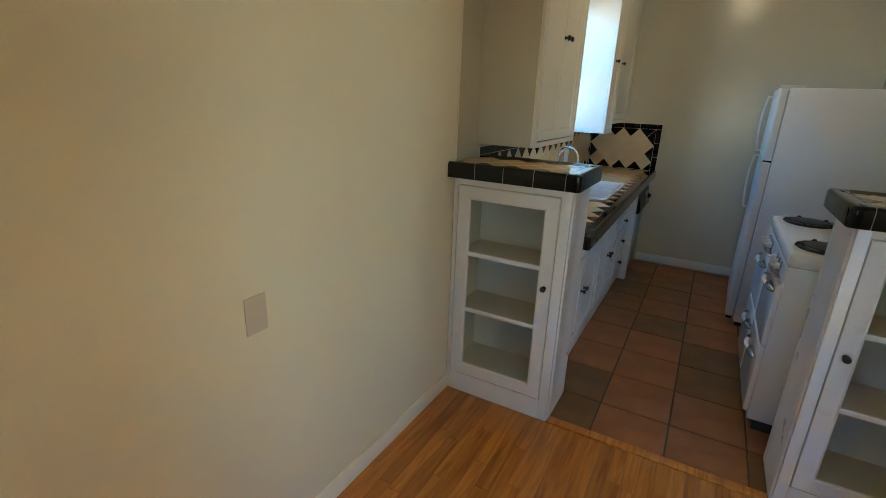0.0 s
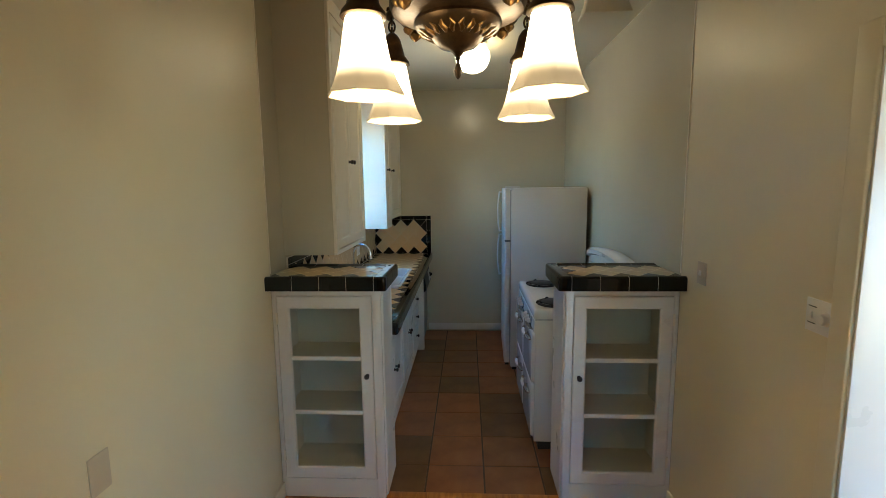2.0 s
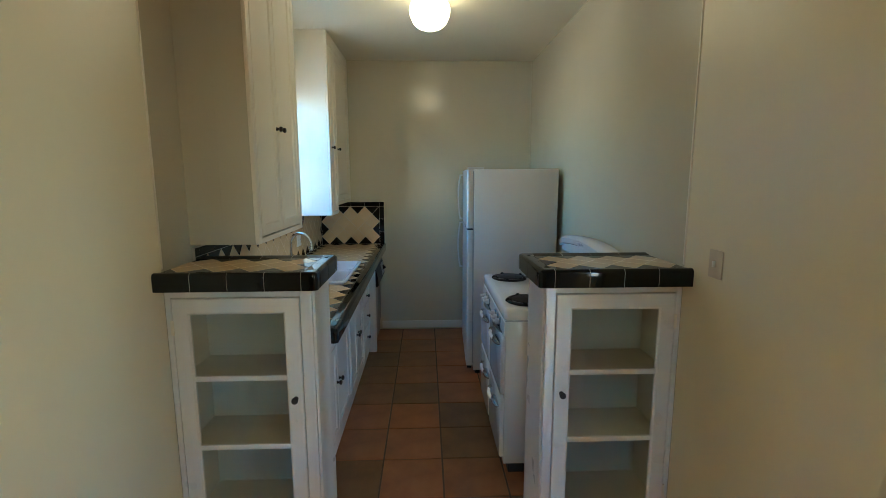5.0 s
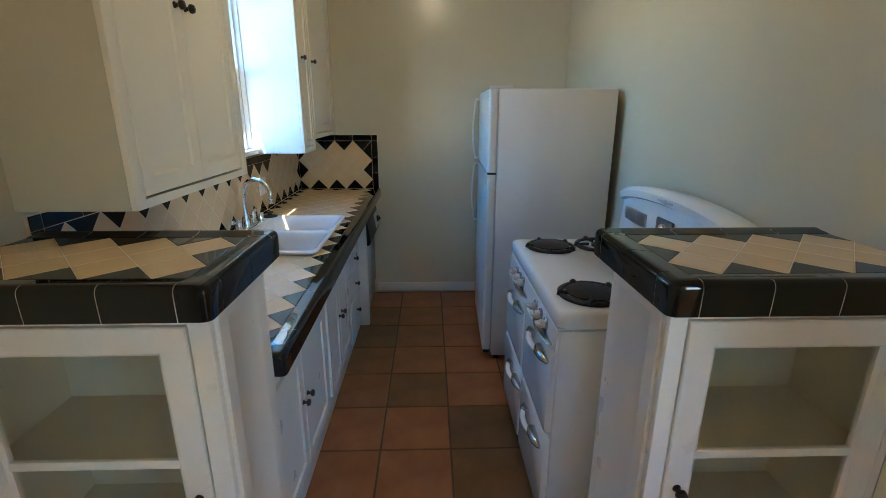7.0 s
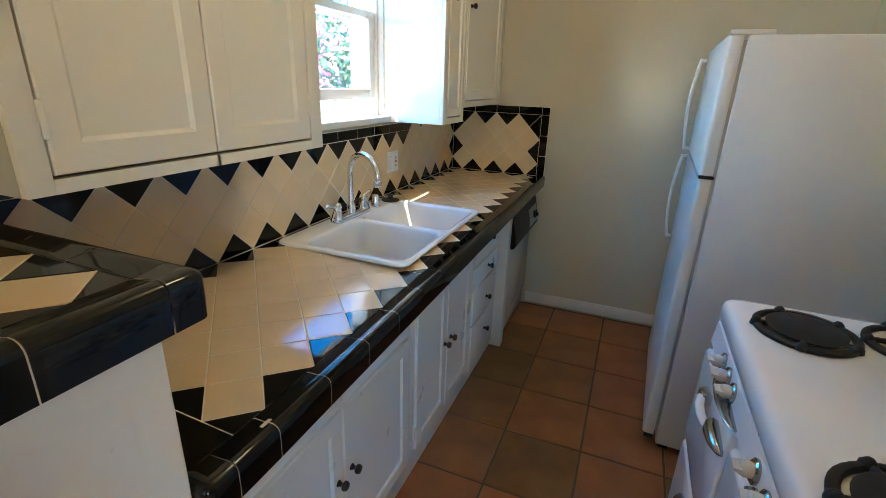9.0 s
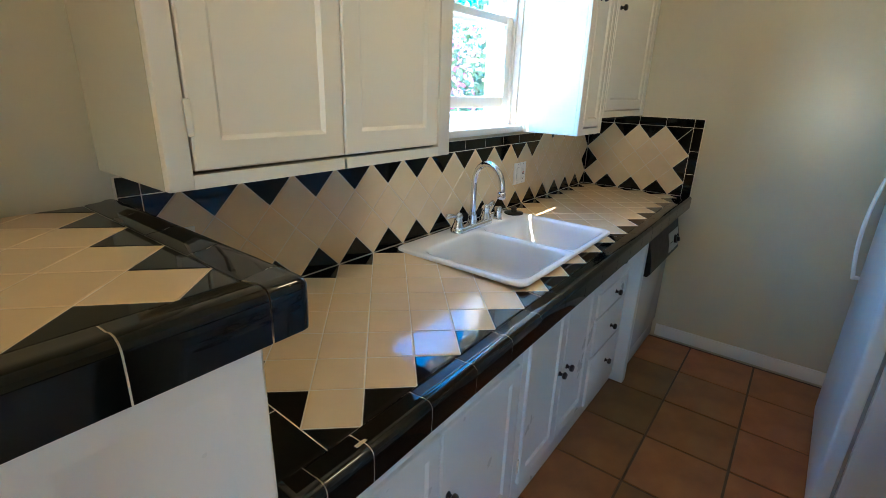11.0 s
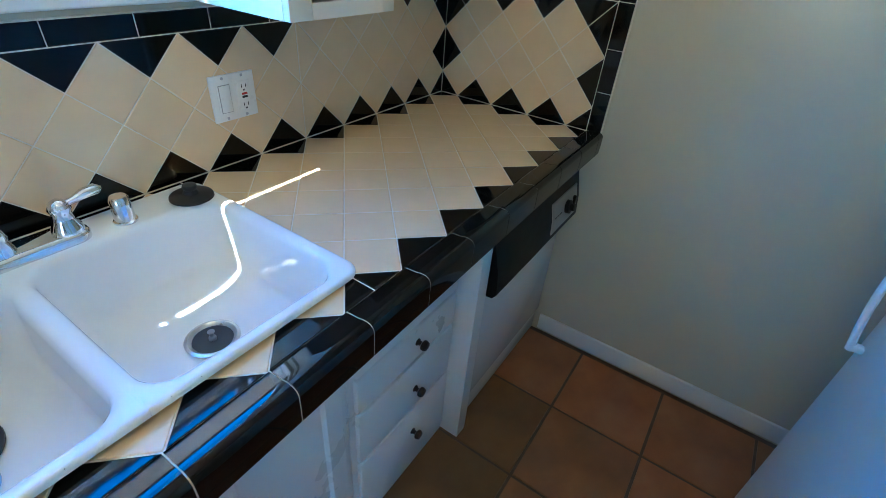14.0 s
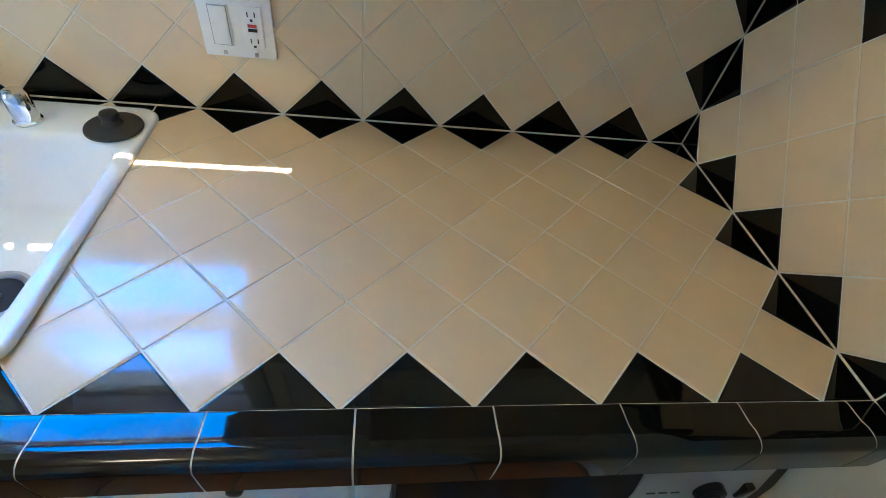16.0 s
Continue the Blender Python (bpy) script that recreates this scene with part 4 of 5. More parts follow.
# ---- sink ----
def sink():
    x0, x1, y0, y1 = SINK
    ob = thing("sink", (-0.64, 3.70, 0.73), "white porcelain double sink with worn chipped rim", "sink")
    z = TZ0 + 0.0075
    ym = 3.694
    bm = bmesh.new()
    K = 7
    for a, b, rad, bx in ((y0, ym, (0.001, 0.001, 0.032, 0.032), (3.340, 3.680)), (ym, y1, (0.032, 0.032, 0.001, 0.001), (3.708, 4.046))):
        bx0, bx1 = -0.790, -0.402
        out = lambda d, zz: rr(x0 + d, x1 - d, a + (d if a == y0 else 0), b - (d if b == y1 else 0), zz, rad, K)
        inn = lambda d, zz, r: rr(bx0 + d, bx1 - d, bx[0] + d, bx[1] - d, zz, r, K)
        rings = [out(0, TZ0 - 0.004), out(0, z - 0.005), out(0.002, z - 0.0015), out(0.006, z), inn(-0.010, z, 0.055), inn(-0.003, z - 0.003, 0.052), inn(0.003, z - 0.012, 0.05)]
        for i in range(1, 9):
            t = i / 8
            rings.append(inn(0.003 + 0.014 * t + 0.045 * max(0, t - 0.72) / 0.28, z - 0.012 - 0.150 * (1 - (1 - t) ** 1.5), 0.05 + 0.02 * t))
        rings.append(inn(0.115, z - 0.168, 0.05))
        loft(bm, rings, False, True)
    part("bowl", bm, PORCELAIN, ob, smooth=50)
    for y in (3.505, 3.884):
        c = (-0.590, y, z - 0.1665)
        bm = bmesh.new()
        lathe(bm, ((0.047, 0.0), (0.050, 0.004), (0.044, 0.006), (0.038, 0.002), (0.036, -0.003)), c, 28, cap0=False, cap1=False)
        d = part("drain", bm, STEEL, ob, "steel drain strainer")
        # flat basket, coloured dark for the shade inside a deep strainer cup
        bm = bmesh.new()
        lathe(bm, ((0.037, 0.0006), (0.032, 0.0004), (0.001, 0.0002)), c, 24, cap0=False)
        part("basket", bm, DARK, d)
        bm = bmesh.new()
        lathe(bm, ((0.007, 0.0007), (0.007, 0.006), (0.004, 0.010), (0.004, 0.016), (0.007, 0.02)), c, 12)
        part("strainer_post", bm, STEEL, d)
    rnd = random.Random(3)
    for i in range(4):
        yy = y0 + 0.04 + rnd.random() * (y1 - y0 - 0.08)
        bm = bmesh.new()
        lathe(bm, ((0.0022, 0), (0.0016, 0.0009)), (x1 - 0.0030, yy, z - 0.0030), 7)
        part("chip", bm, DARK, ob)
    return ob


def faucet():
    z = TZ0 + 0.0075
    c = (-0.830, 3.706)
    ob = thing("kitchen_faucet", (c[0], c[1], z), "chrome gooseneck kitchen faucet with two lever handles", "faucet")
    bm = bmesh.new()
    loft(bm, [rr(c[0] - 0.028 + d, c[0] + 0.028 - d, c[1] - 0.128 + d, c[1] + 0.128 - d, z + h, 0.026 - d, 6) for d, h in ((0, 0.0005), (0, 0.012), (0.003, 0.017), (0.009, 0.020))])
    part("base_plate", bm, CHROME, ob)
    bm = bmesh.new()
    lathe(bm, ((0.022, 0.019), (0.020, 0.03), (0.017, 0.042), (0.019, 0.048), (0.015, 0.058), (0.013, 0.066)), (c[0], c[1], z), 20)
    R, zc = 0.083, 1.098
    pts = [(c[0], c[1], z + 0.06), (c[0], c[1], z + 0.12), (c[0], c[1], zc - 0.02)]
    for i in range(1, 15):
        a = radians(180 - 13.2 * i)
        q = R + R * math.cos(a)
        pts.append((c[0] + 0.95 * q, c[1] - 0.31 * q, zc + R * math.sin(a)))
    sweep(bm, pts, [0.0115] * len(pts), 14)
    e = pts[-1]
    lathe(bm, ((0.012, 0), (0.016, -0.004), (0.016, -0.022), (0.012, -0.026)), (e[0], e[1], e[2] - 0.002), 16)
    part("spout", bm, CHROME, ob, smooth=60)
    for s in (-1, 1):
        y = c[1] + s * 0.098
        bm = bmesh.new()
        lathe(bm, ((0.025, 0.018), (0.024, 0.026), (0.017, 0.040), (0.015, 0.055), (0.018, 0.062), (0.015, 0.070), (0.011, 0.076), (0.004, 0.080)), (c[0], y, z), 18)
        pts = [(c[0], y, z + 0.066), (c[0] - 0.002, y + s * 0.025, z + 0.069), (c[0] - 0.004, y + s * 0.042, z + 0.073), (c[0] - 0.006, y + s * 0.064, z + 0.074), (c[0] - 0.006, y + s * 0.073, z + 0.073)]
        sweep(bm, pts, (0.006, 0.0065, 0.0095, 0.0105, 0.004), 10)
        part("lever_handle", bm, CHROME, ob, smooth=60)
    return ob


def sink_extras():
    z = TZ0 + 0.0075
    ob = thing("air_gap_cap", (-0.822, 3.893, z), "chrome air gap cap on the sink ledge", "air gap")
    bm = bmesh.new()
    lathe(bm, ((0.021, 0.0003), (0.021, 0.004), (0.018, 0.006), (0.018, 0.030), (0.0175, 0.032), (0.0175, 0.048), (0.014, 0.054), (0.003, 0.055)), (-0.822, 3.893, z), 22)
    part("cap", bm, CHROME, ob)
    for at, tilt in (((-0.815, 4.024, z), 0), ((-0.652, 3.540, z - 0.152), 24)):
        ob = thing("sink_stopper", at, "round black rubber sink stopper", "stopper", "sink stoppers")
        bm = bmesh.new()
        m = Matrix.Translation(at) @ pose(0, 0, 0, 0, tilt, 0)
        lathe(bm, ((0.040, 0.0004), (0.044, 0.003), (0.043, 0.007), (0.030, 0.010), (0.016, 0.012), (0.012, 0.020), (0.015, 0.026), (0.013, 0.031), (0.004, 0.033)), n=28, m=m)
        part("plug", bm, RUBBER, ob, smooth=50)


counter()
backsplash()
sink()
faucet()
sink_extras()


# ---- outlets and switches ----
def double_outlet(y0, y1, z0, z1):
    ob = thing("outlet_plate", (TX0, (y0 + y1) / 2, (z0 + z1) / 2), "white double plate with rocker switch and outlet", "outlet")
    X = TX0 + 0.0006
    part("plate", B(X, X + 0.006, y0, y1, z0, z1, bev=0.002), PLATE, ob)
    h, zc = y1 - y0, (z0 + z1) / 2
    ya, yb = y0 + h * 0.28, y0 + h * 0.72
    for y in (ya, yb):
        part("insert", B(X + 0.0062, X + 0.0085, y - 0.0165, y + 0.0165, zc - 0.033, zc + 0.033, bev=0.001), PLATE, ob)
    # grey plate added behind the rocker to draw the shaded gap round it
    part("rocker_gap", B(X + 0.0086, X + 0.0089, ya - 0.0145, ya + 0.0145, zc - 0.0315, zc + 0.0315), GREY_PANEL, ob)
    part("rocker", B(X + 0.0091, X + 0.011, ya - 0.013, ya + 0.013, zc - 0.030, zc + 0.030, bev=0.001), PLATE, ob)
    for s in (-1, 1):
        for d in (-0.006, 0.005):
            part("slot", B(X + 0.0086, X + 0.009, yb + d, yb + d + 0.0018, zc + s * 0.021 - 0.004, zc + s * 0.021 + 0.004), DARK, ob)
        part("slot", B(X + 0.0086, X + 0.009, yb - 0.002, yb + 0.002, zc + s * 0.021 - 0.011, zc + s * 0.021 - 0.007), DARK, ob)
        for y in (ya, yb):
            part("screw", B(X + 0.0062, X + 0.007, y - 0.003, y + 0.003, zc + s * 0.045 - 0.003, zc + s * 0.045 + 0.003, bev=0.001), STEEL, ob)
    part("reset_button", B(X + 0.0086, X + 0.010, yb - 0.007, yb + 0.007, zc + 0.001, zc + 0.006, bev=0.0005), RED, ob, "red reset button")
    part("test_button", B(X + 0.0086, X + 0.010, yb - 0.007, yb + 0.007, zc - 0.006, zc - 0.001, bev=0.0005), DARK, ob)


double_outlet(4.166, 4.280, 1.012, 1.116)


def small_outlet():
    ob = thing("outlet_plate", (TX0, 2.62, 1.066), "white single outlet plate low on the tiles", "outlet")
    X = TX0 + 0.0006
    part("plate", B(X, X + 0.006, 2.58, 2.652, 1.012, 1.122, bev=0.002), PLATE, ob)
    part("insert", B(X + 0.0062, X + 0.0085, 2.60, 2.633, 1.034, 1.100, bev=0.001), PLATE, ob)
    part("reset_button", B(X + 0.0086, X + 0.0098, 2.609, 2.624, 1.068, 1.074, bev=0.0005), RED, ob, "red reset button")
    part("test_button", B(X + 0.0086, X + 0.0098, 2.609, 2.624, 1.060, 1.066, bev=0.0005), DARK, ob)
    for s in (-1, 1):
        part("slot", B(X + 0.0086, X + 0.009, 2.6145, 2.6185, 1.067 + s * 0.019 - 0.011, 1.067 + s * 0.019 - 0.007), DARK, ob)
        for d in (-0.006, 0.005):
            part("slot", B(X + 0.0086, X + 0.009, 2.6165 + d, 2.6183 + d, 1.067 + s * 0.019 - 0.004, 1.067 + s * 0.019 + 0.004), DARK, ob)


small_outlet()
ob = thing("blank_plate", (XL, 1.0, 0.89), "cream painted blank wall plate", "wall plate")
part("plate", B(XL + 0.0004, XL + 0.006, 0.965, 1.036, 0.836, 0.948, bev=0.002), CREAM_PLATE, ob)
part("screw", B(XL + 0.0061, XL + 0.007, 0.998, 1.003, 0.889, 0.894, bev=0.0005), CREAM_PLATE, ob)


def dimmer():
    ob = thing("dimmer_switch", (XR, 1.26, 1.27), "white double switch plate with a round dimmer knob", "switch")
    part("plate", B(XR - 0.007, XR - 0.0004, 1.200, 1.310, 1.210, 1.310, bev=0.002), PLATE, ob)
    bm = bmesh.new()
    m = Matrix.Translation((XR - 0.0072, 1.229, 1.259)) @ Vector((-1, 0, 0)).to_track_quat("Z", "Y").to_matrix().to_4x4()
    lathe(bm, ((0.021, 0), (0.020, 0.004), (0.017, 0.007), (0.0155, 0.018), (0.012, 0.020), (0.002, 0.0205)), n=24, m=m)
    part("knob", bm, PLATE, ob)
    part("toggle", B(XR - 0.014, XR - 0.0072, 1.279, 1.287, 1.250, 1.272, bev=0.002), PLATE, ob)
    for z in (1.285, 1.235):
        part("slot", B(XR - 0.0078, XR - 0.0072, 1.268, 1.300, z, z + 0.003), DARK, ob)


dimmer()
ob = thing("light_switch", (XR, 1.95, 1.27), "cream single toggle light switch", "switch")
part("plate", B(XR - 0.006, XR - 0.0004, 1.915, 1.990, 1.210, 1.310, bev=0.002), CREAM_PLATE, ob)
part("toggle", B(XR - 0.016, XR - 0.0061, 1.949, 1.957, 1.250, 1.272, bev=0.002), PLATE, ob)


# ---- fridge ----
def fridge():
    ob = thing("refrigerator", (0.505, 3.92, 0), "white top-freezer refrigerator with bowed door handles", "refrigerator")
    ob.matrix_basis = pose(0.505, 3.92, 0, 0, 0, -2.2)
    D, W = 0.640, 0.83

    def lp(name, bm, mat, parent=ob, label="", smooth=35):
        o = new(name, finish(name, bm, mat, smooth))
        o.parent = parent
        return tagged(o, label)
    lp("body", B(0.004, D, 0, W, 0.035, 1.630, bev=0.008), FRIDGE)
    lp("kick_grille", B(0.02, 0.06, 0.03, W - 0.03, 0.0, 0.0345, bev=0.003), BLACK_PLASTIC)
    lp("gasket", B(-0.0065, 0.0035, 0.012, W - 0.012, 0.09, 1.615), GREY_PANEL)
    for nm, z0, z1 in (("freezer_door", 1.182, 1.628), ("fridge_door", 0.075, 1.168)):
        bm = bmesh.new()
        loft(bm, [[(x, y, z) for x, y, _ in rr(-0.052, -0.007, 0.004, W - 0.004, 0, (0.002, 0.016, 0.016, 0.002), 5)] for z in (z0, z1)])
        d = lp(nm, bm, FRIDGE, label="white door")
        h = bmesh.new()
        za, zb = (z0 + 0.004, 1.598) if nm == "freezer_door" else (0.735, z1 - 0.004)
        yy = W - 0.055
        pts, rad = [], []
        for i in range(13):
            t = i / 12
            pts.append((-0.055 - 0.040 * math.sin(math.pi * (0.12 + 0.76 * t)) ** 0.7, yy, za + (zb - za) * t))
            rad.append(0.011)
        sweep(h, pts, rad, 10, 0.75)
        box(h, -0.080, -0.0525, yy - 0.010, yy + 0.010, za, za + 0.016, bev=0.003)
        box(h, -0.080, -0.0525, yy - 0.010, yy + 0.010, zb - 0.016, zb, bev=0.003)
        lp("handle", h, ENAMEL, d, smooth=50)
    lp("hinge_cover", B(-0.048, 0.075, 0.006, 0.04, 1.6305, 1.645, bev=0.004), FRIDGE)
    lp("middle_hinge", B(-0.050, -0.002, 0.003, 0.030, 1.1695, 1.1805, bev=0.002), BLACK_PLASTIC)
    lp("foot", B(-0.045, -0.010, 0.002, 0.028, 0.055, 0.0745, bev=0.003), BLACK_PLASTIC)


fridge()


# ---- stove ----
def stove():
    x0, x1, y0, y1 = 0.540, 1.165, 2.636, 3.508
    ob = thing("gas_stove", (0.85, 3.07, 0), "vintage white enamel gas stove with chrome handles", "stove")
    bm = bmesh.new()
    box(bm, x0, x1 - 0.01, y0, y1, 0.06, 0.842, bev=0.006)
    part("body", bm, ENAMEL, ob)
    part("plinth", B(x0 + 0.03, x1 - 0.02, y0 + 0.02, y1 - 0.02, 0.0, 0.0595), DARK, ob)
    part("chrome_band", B(x0 - 0.003, x1 - 0.012, y0 - 0.003, y1 + 0.003, 0.8425, 0.8515, bev=0.002), STEEL, ob)
    bm = bmesh.new()
    loft(bm, [rr(x0 - 0.008 + d, x1 - 0.012, y0 - 0.006 + d, y1 + 0.006 - d, z, (0.004, 0.030, 0.030, 0.004), 6) for d, z in ((0.003, 0.852), (0, 0.857), (0, 0.893), (0.004, 0.905), (0.012, 0.911), (0.024, 0.913))])
    part("cooktop", bm, ENAMEL, ob, smooth=50)
    # sloped control strip
    bm = bmesh.new()
    loft(bm, [[(x, y, z) for x, z in ((x0 + 0.002, 0.765), (x0 - 0.010, 0.768), (x0 - 0.004, 0.835), (x0 + 0.002, 0.841))] for y in (y0 + 0.004, y1 - 0.004)])
    panel = part("control_strip", bm, ENAMEL, ob)
    for y in (3.322, 3.252, 3.182, 2.930, 2.852, 2.774):
        m = Matrix.Translation((x0 - 0.0072, y, 0.803)) @ Vector((-1, 0, 0.1)).to_track_quat("Z", "Y").to_matrix().to_4x4()
        bm = bmesh.new()
        lathe(bm, ((0.025, 0.0002), (0.025, 0.005), (0.021, 0.008), (0.010, 0.0065)), n=22, m=m)
        bz = part("bezel", bm, DARK_CHROME, panel, "chrome knob ring")
        bm = bmesh.new()
        lathe(bm, ((0.015, 0.0068), (0.0165, 0.018), (0.0145, 0.026), (0.007, 0.029)), n=18, m=m)
        k = m @ Matrix.Translation((0, 0, 0.03))
        vs = [k @ Vector(p) for p in ((-0.017, -0.005, -0.006), (0.017, -0.005, -0.006), (0.017, 0.005, -0.006), (-0.017, 0.005, -0.006))]
        ve = [k @ Vector(p) for p in ((-0.014, -0.003, 0.010), (0.014, -0.003, 0.010), (0.014, 0.003, 0.010), (-0.014, 0.003, 0.010))]
        loft(bm, [vs, ve])
        part("knob", bm, IVORY, bz, "ivory knob")
    # chrome scoops under the knobs
    for yc in (3.215, 2.815):
        bm = bmesh.new()
        pts = [(x0 - 0.014, yc + 0.085, 0.788), (x0 - 0.018, yc + 0.03, 0.780), (x0 - 0.020, yc - 0.03, 0.775), (x0 - 0.016, yc - 0.100, 0.772), (x0 - 0.012, yc - 0.135, 0.774)]
        sweep(bm, pts, (0.014, 0.020, 0.021, 0.016, 0.006), 12, 0.4)
        part("chrome_trim", bm, DARK_CHROME, panel, smooth=60)
    for ya, yb, z0, z1, hy, hz in ((3.085, y1 - 0.012, 0.44, 0.755, 3.235, 0.708), (y0 + 0.012, 3.065, 0.44, 0.755, 2.815, 0.722), (3.085, y1 - 0.012, 0.085, 0.425, 3.200, 0.365), (y0 + 0.012, 3.065, 0.085, 0.425, 2.840, 0.365)):
        bm = bmesh.new()
        loft(bm, [[(x, yy, zz) for _, yy, zz in [(0, p[0], p[1]) for p in rr(ya + d, yb - d, z0 + d, z1 - d, 0, 0.022, 5)]] for d, x in ((0, x0 - 0.0004), (0, x0 - 0.014), (0.006, x0 - 0.020))])
        dr = part("door", bm, ENAMEL, ob, smooth=50)
        X = x0 - 0.020
        bm = bmesh.new()
        pts = [(X - 0.004, hy + 0.070, hz), (X - 0.026, hy + 0.052, hz), (X - 0.032, hy + 0.02, hz - 0.002), (X - 0.032, hy - 0.02, hz - 0.004), (X - 0.026, hy - 0.048, hz - 0.006), (X - 0.006, hy - 0.064, hz - 0.008)]
        sweep(bm, pts, 0.011, 10, 0.8)
        h = part("handle", bm, ENAMEL, dr, "white bar handle with chrome ends", smooth=60)
        for s, L in ((1, 0.062), (-1, 0.110)):
            bm = bmesh.new()
            a = hy + s * 0.048
            pts = [(X - 0.010, a, hz - 0.004), (X - 0.014, a + s * L * 0.25, hz - 0.004), (X - 0.012, a + s * L * 0.6, hz - 0.004), (X - 0.007, a + s * L * 0.9, hz - 0.004), (X - 0.003, a + s * L, hz - 0.004)]
            sweep(bm, pts, (0.018, 0.020, 0.017, 0.009, 0.001), 12, 1.0)
            part("handle_end", bm, DARK_CHROME, h, "chrome teardrop end", smooth=60)
    # burners
    for bx, by, plate in ((0.684, 3.345, True), (0.915, 3.362, False), (0.676, 2.768, True), (0.918, 2.768, False)):
        zc = 0.9125
        bm = bmesh.new()
        lathe(bm, ((0.098, 0.0012), (0.092, 0.0018), (0.080, -0.004), (0.030, -0.006)), (bx, by, zc + 0.002), 28, cap0=False)
        part("burner_pan", bm, ENAMEL, ob, "white enamel drip pan")
        bm = bmesh.new()
        N = 36
        vr = []
        for r, z in ((0.110, 0.002), (0.111, 0.010), (0.106, 0.014), (0.096, 0.014), (0.092, 0.009), (0.093, 0.002)):
            vr.append([(bx + r * math.cos(6.2832 * i / N), by + r * math.sin(6.2832 * i / N), zc + z) for i in range(N)])
        loft(bm, vr + [vr[0]], False, False)
        for i in range(5):
            a = radians(36 + 72 * i)
            cxx, cyy = bx + 0.103 * math.cos(a), by + 0.103 * math.sin(a)
            lathe(bm, ((0.014, 0.004), (0.013, 0.014), (0.006, 0.022), (0.002, 0.023)), (cxx, cyy, zc), 10)
            sweep(bm, ((cxx, cyy, zc + 0.011), (bx + 0.05 * math.cos(a), by + 0.05 * math.sin(a), zc + 0.012)), (0.007, 0.007), 8)
        if plate:
            lathe(bm, ((0.060, 0.010), (0.082, 0.012), (0.084, 0.016), (0.078, 0.018), (0.001, 0.0185)), (bx, by, zc), 30, cap0=True)
        else:
            lathe(bm, ((0.034, 0.002), (0.036, 0.012), (0.026, 0.016), (0.002, 0.017)), (bx, by, zc), 20)
        part("burner_grate", bm, IRON, ob, "black cast iron grate", smooth=45)
    # back guard
    bm = bmesh.new()
    n = 16
    rings = []
    for i in range(n + 1):
        t = i / n
        y = y0 - 0.006 + (y1 - y0 + 0.004) * t
        top = 1.172 + 0.034 * math.sin(math.pi * t) ** 0.8 - 0.012 * (abs(2 * t - 1) ** 8)
        rings.append([(1.145, y, 0.905), (1.062, y, 0.905), (1.058, y, 0.93), (1.072, y, top - 0.055), (1.050, y, top - 0.045), (1.046, y, top - 0.015), (1.060, y, top), (1.100, y, top + 0.004), (1.145, y, top - 0.002)])
    loft(bm, rings)
    g = part("back_guard", bm, ENAMEL, ob, smooth=50)
    for ya, yb in ((3.24, 3.45), (2.70, 2.91)):
        v = part("vent_grille", B(1.0555, 1.066, ya, yb, 1.028, 1.088, bev=0.004), STEEL, g, "grey louvred vent")
    bm = bmesh.new()
    box(bm, 1.052, 1.066, 3.005, 3.135, 1.015, 1.105, bev=0.006)
    ck = part("clock_panel", bm, SCREEN_WIRE, g, "steel clock panel")
    m = Matrix.Translation((1.052, 3.07, 1.06)) @ Vector((-1, 0, 0)).to_track_quat("Z", "Y").to_matrix().to_4x4()
    bm = bmesh.new()
    lathe(bm, ((0.030, 0), (0.028, 0.006), (0.020, 0.008), (0.012, 0.02), (0.003, 0.022)), n=24, m=m)
    part("clock_dial", bm, CHROME, ck)
    bm = bmesh.new()
    box(bm, 1.041, 1.052, 3.055, 3.085, 1.166, 1.184, bev=0.005)
    box(bm, 1.042, 1.051, 3.01, 3.13, 1.170, 1.180, bev=0.004)
    part("emblem", bm, STEEL, g)
    return ob


stove()


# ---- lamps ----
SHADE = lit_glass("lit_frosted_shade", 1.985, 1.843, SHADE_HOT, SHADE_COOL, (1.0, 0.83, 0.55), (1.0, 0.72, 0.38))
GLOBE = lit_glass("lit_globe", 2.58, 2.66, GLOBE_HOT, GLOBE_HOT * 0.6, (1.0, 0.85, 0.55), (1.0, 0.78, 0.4))


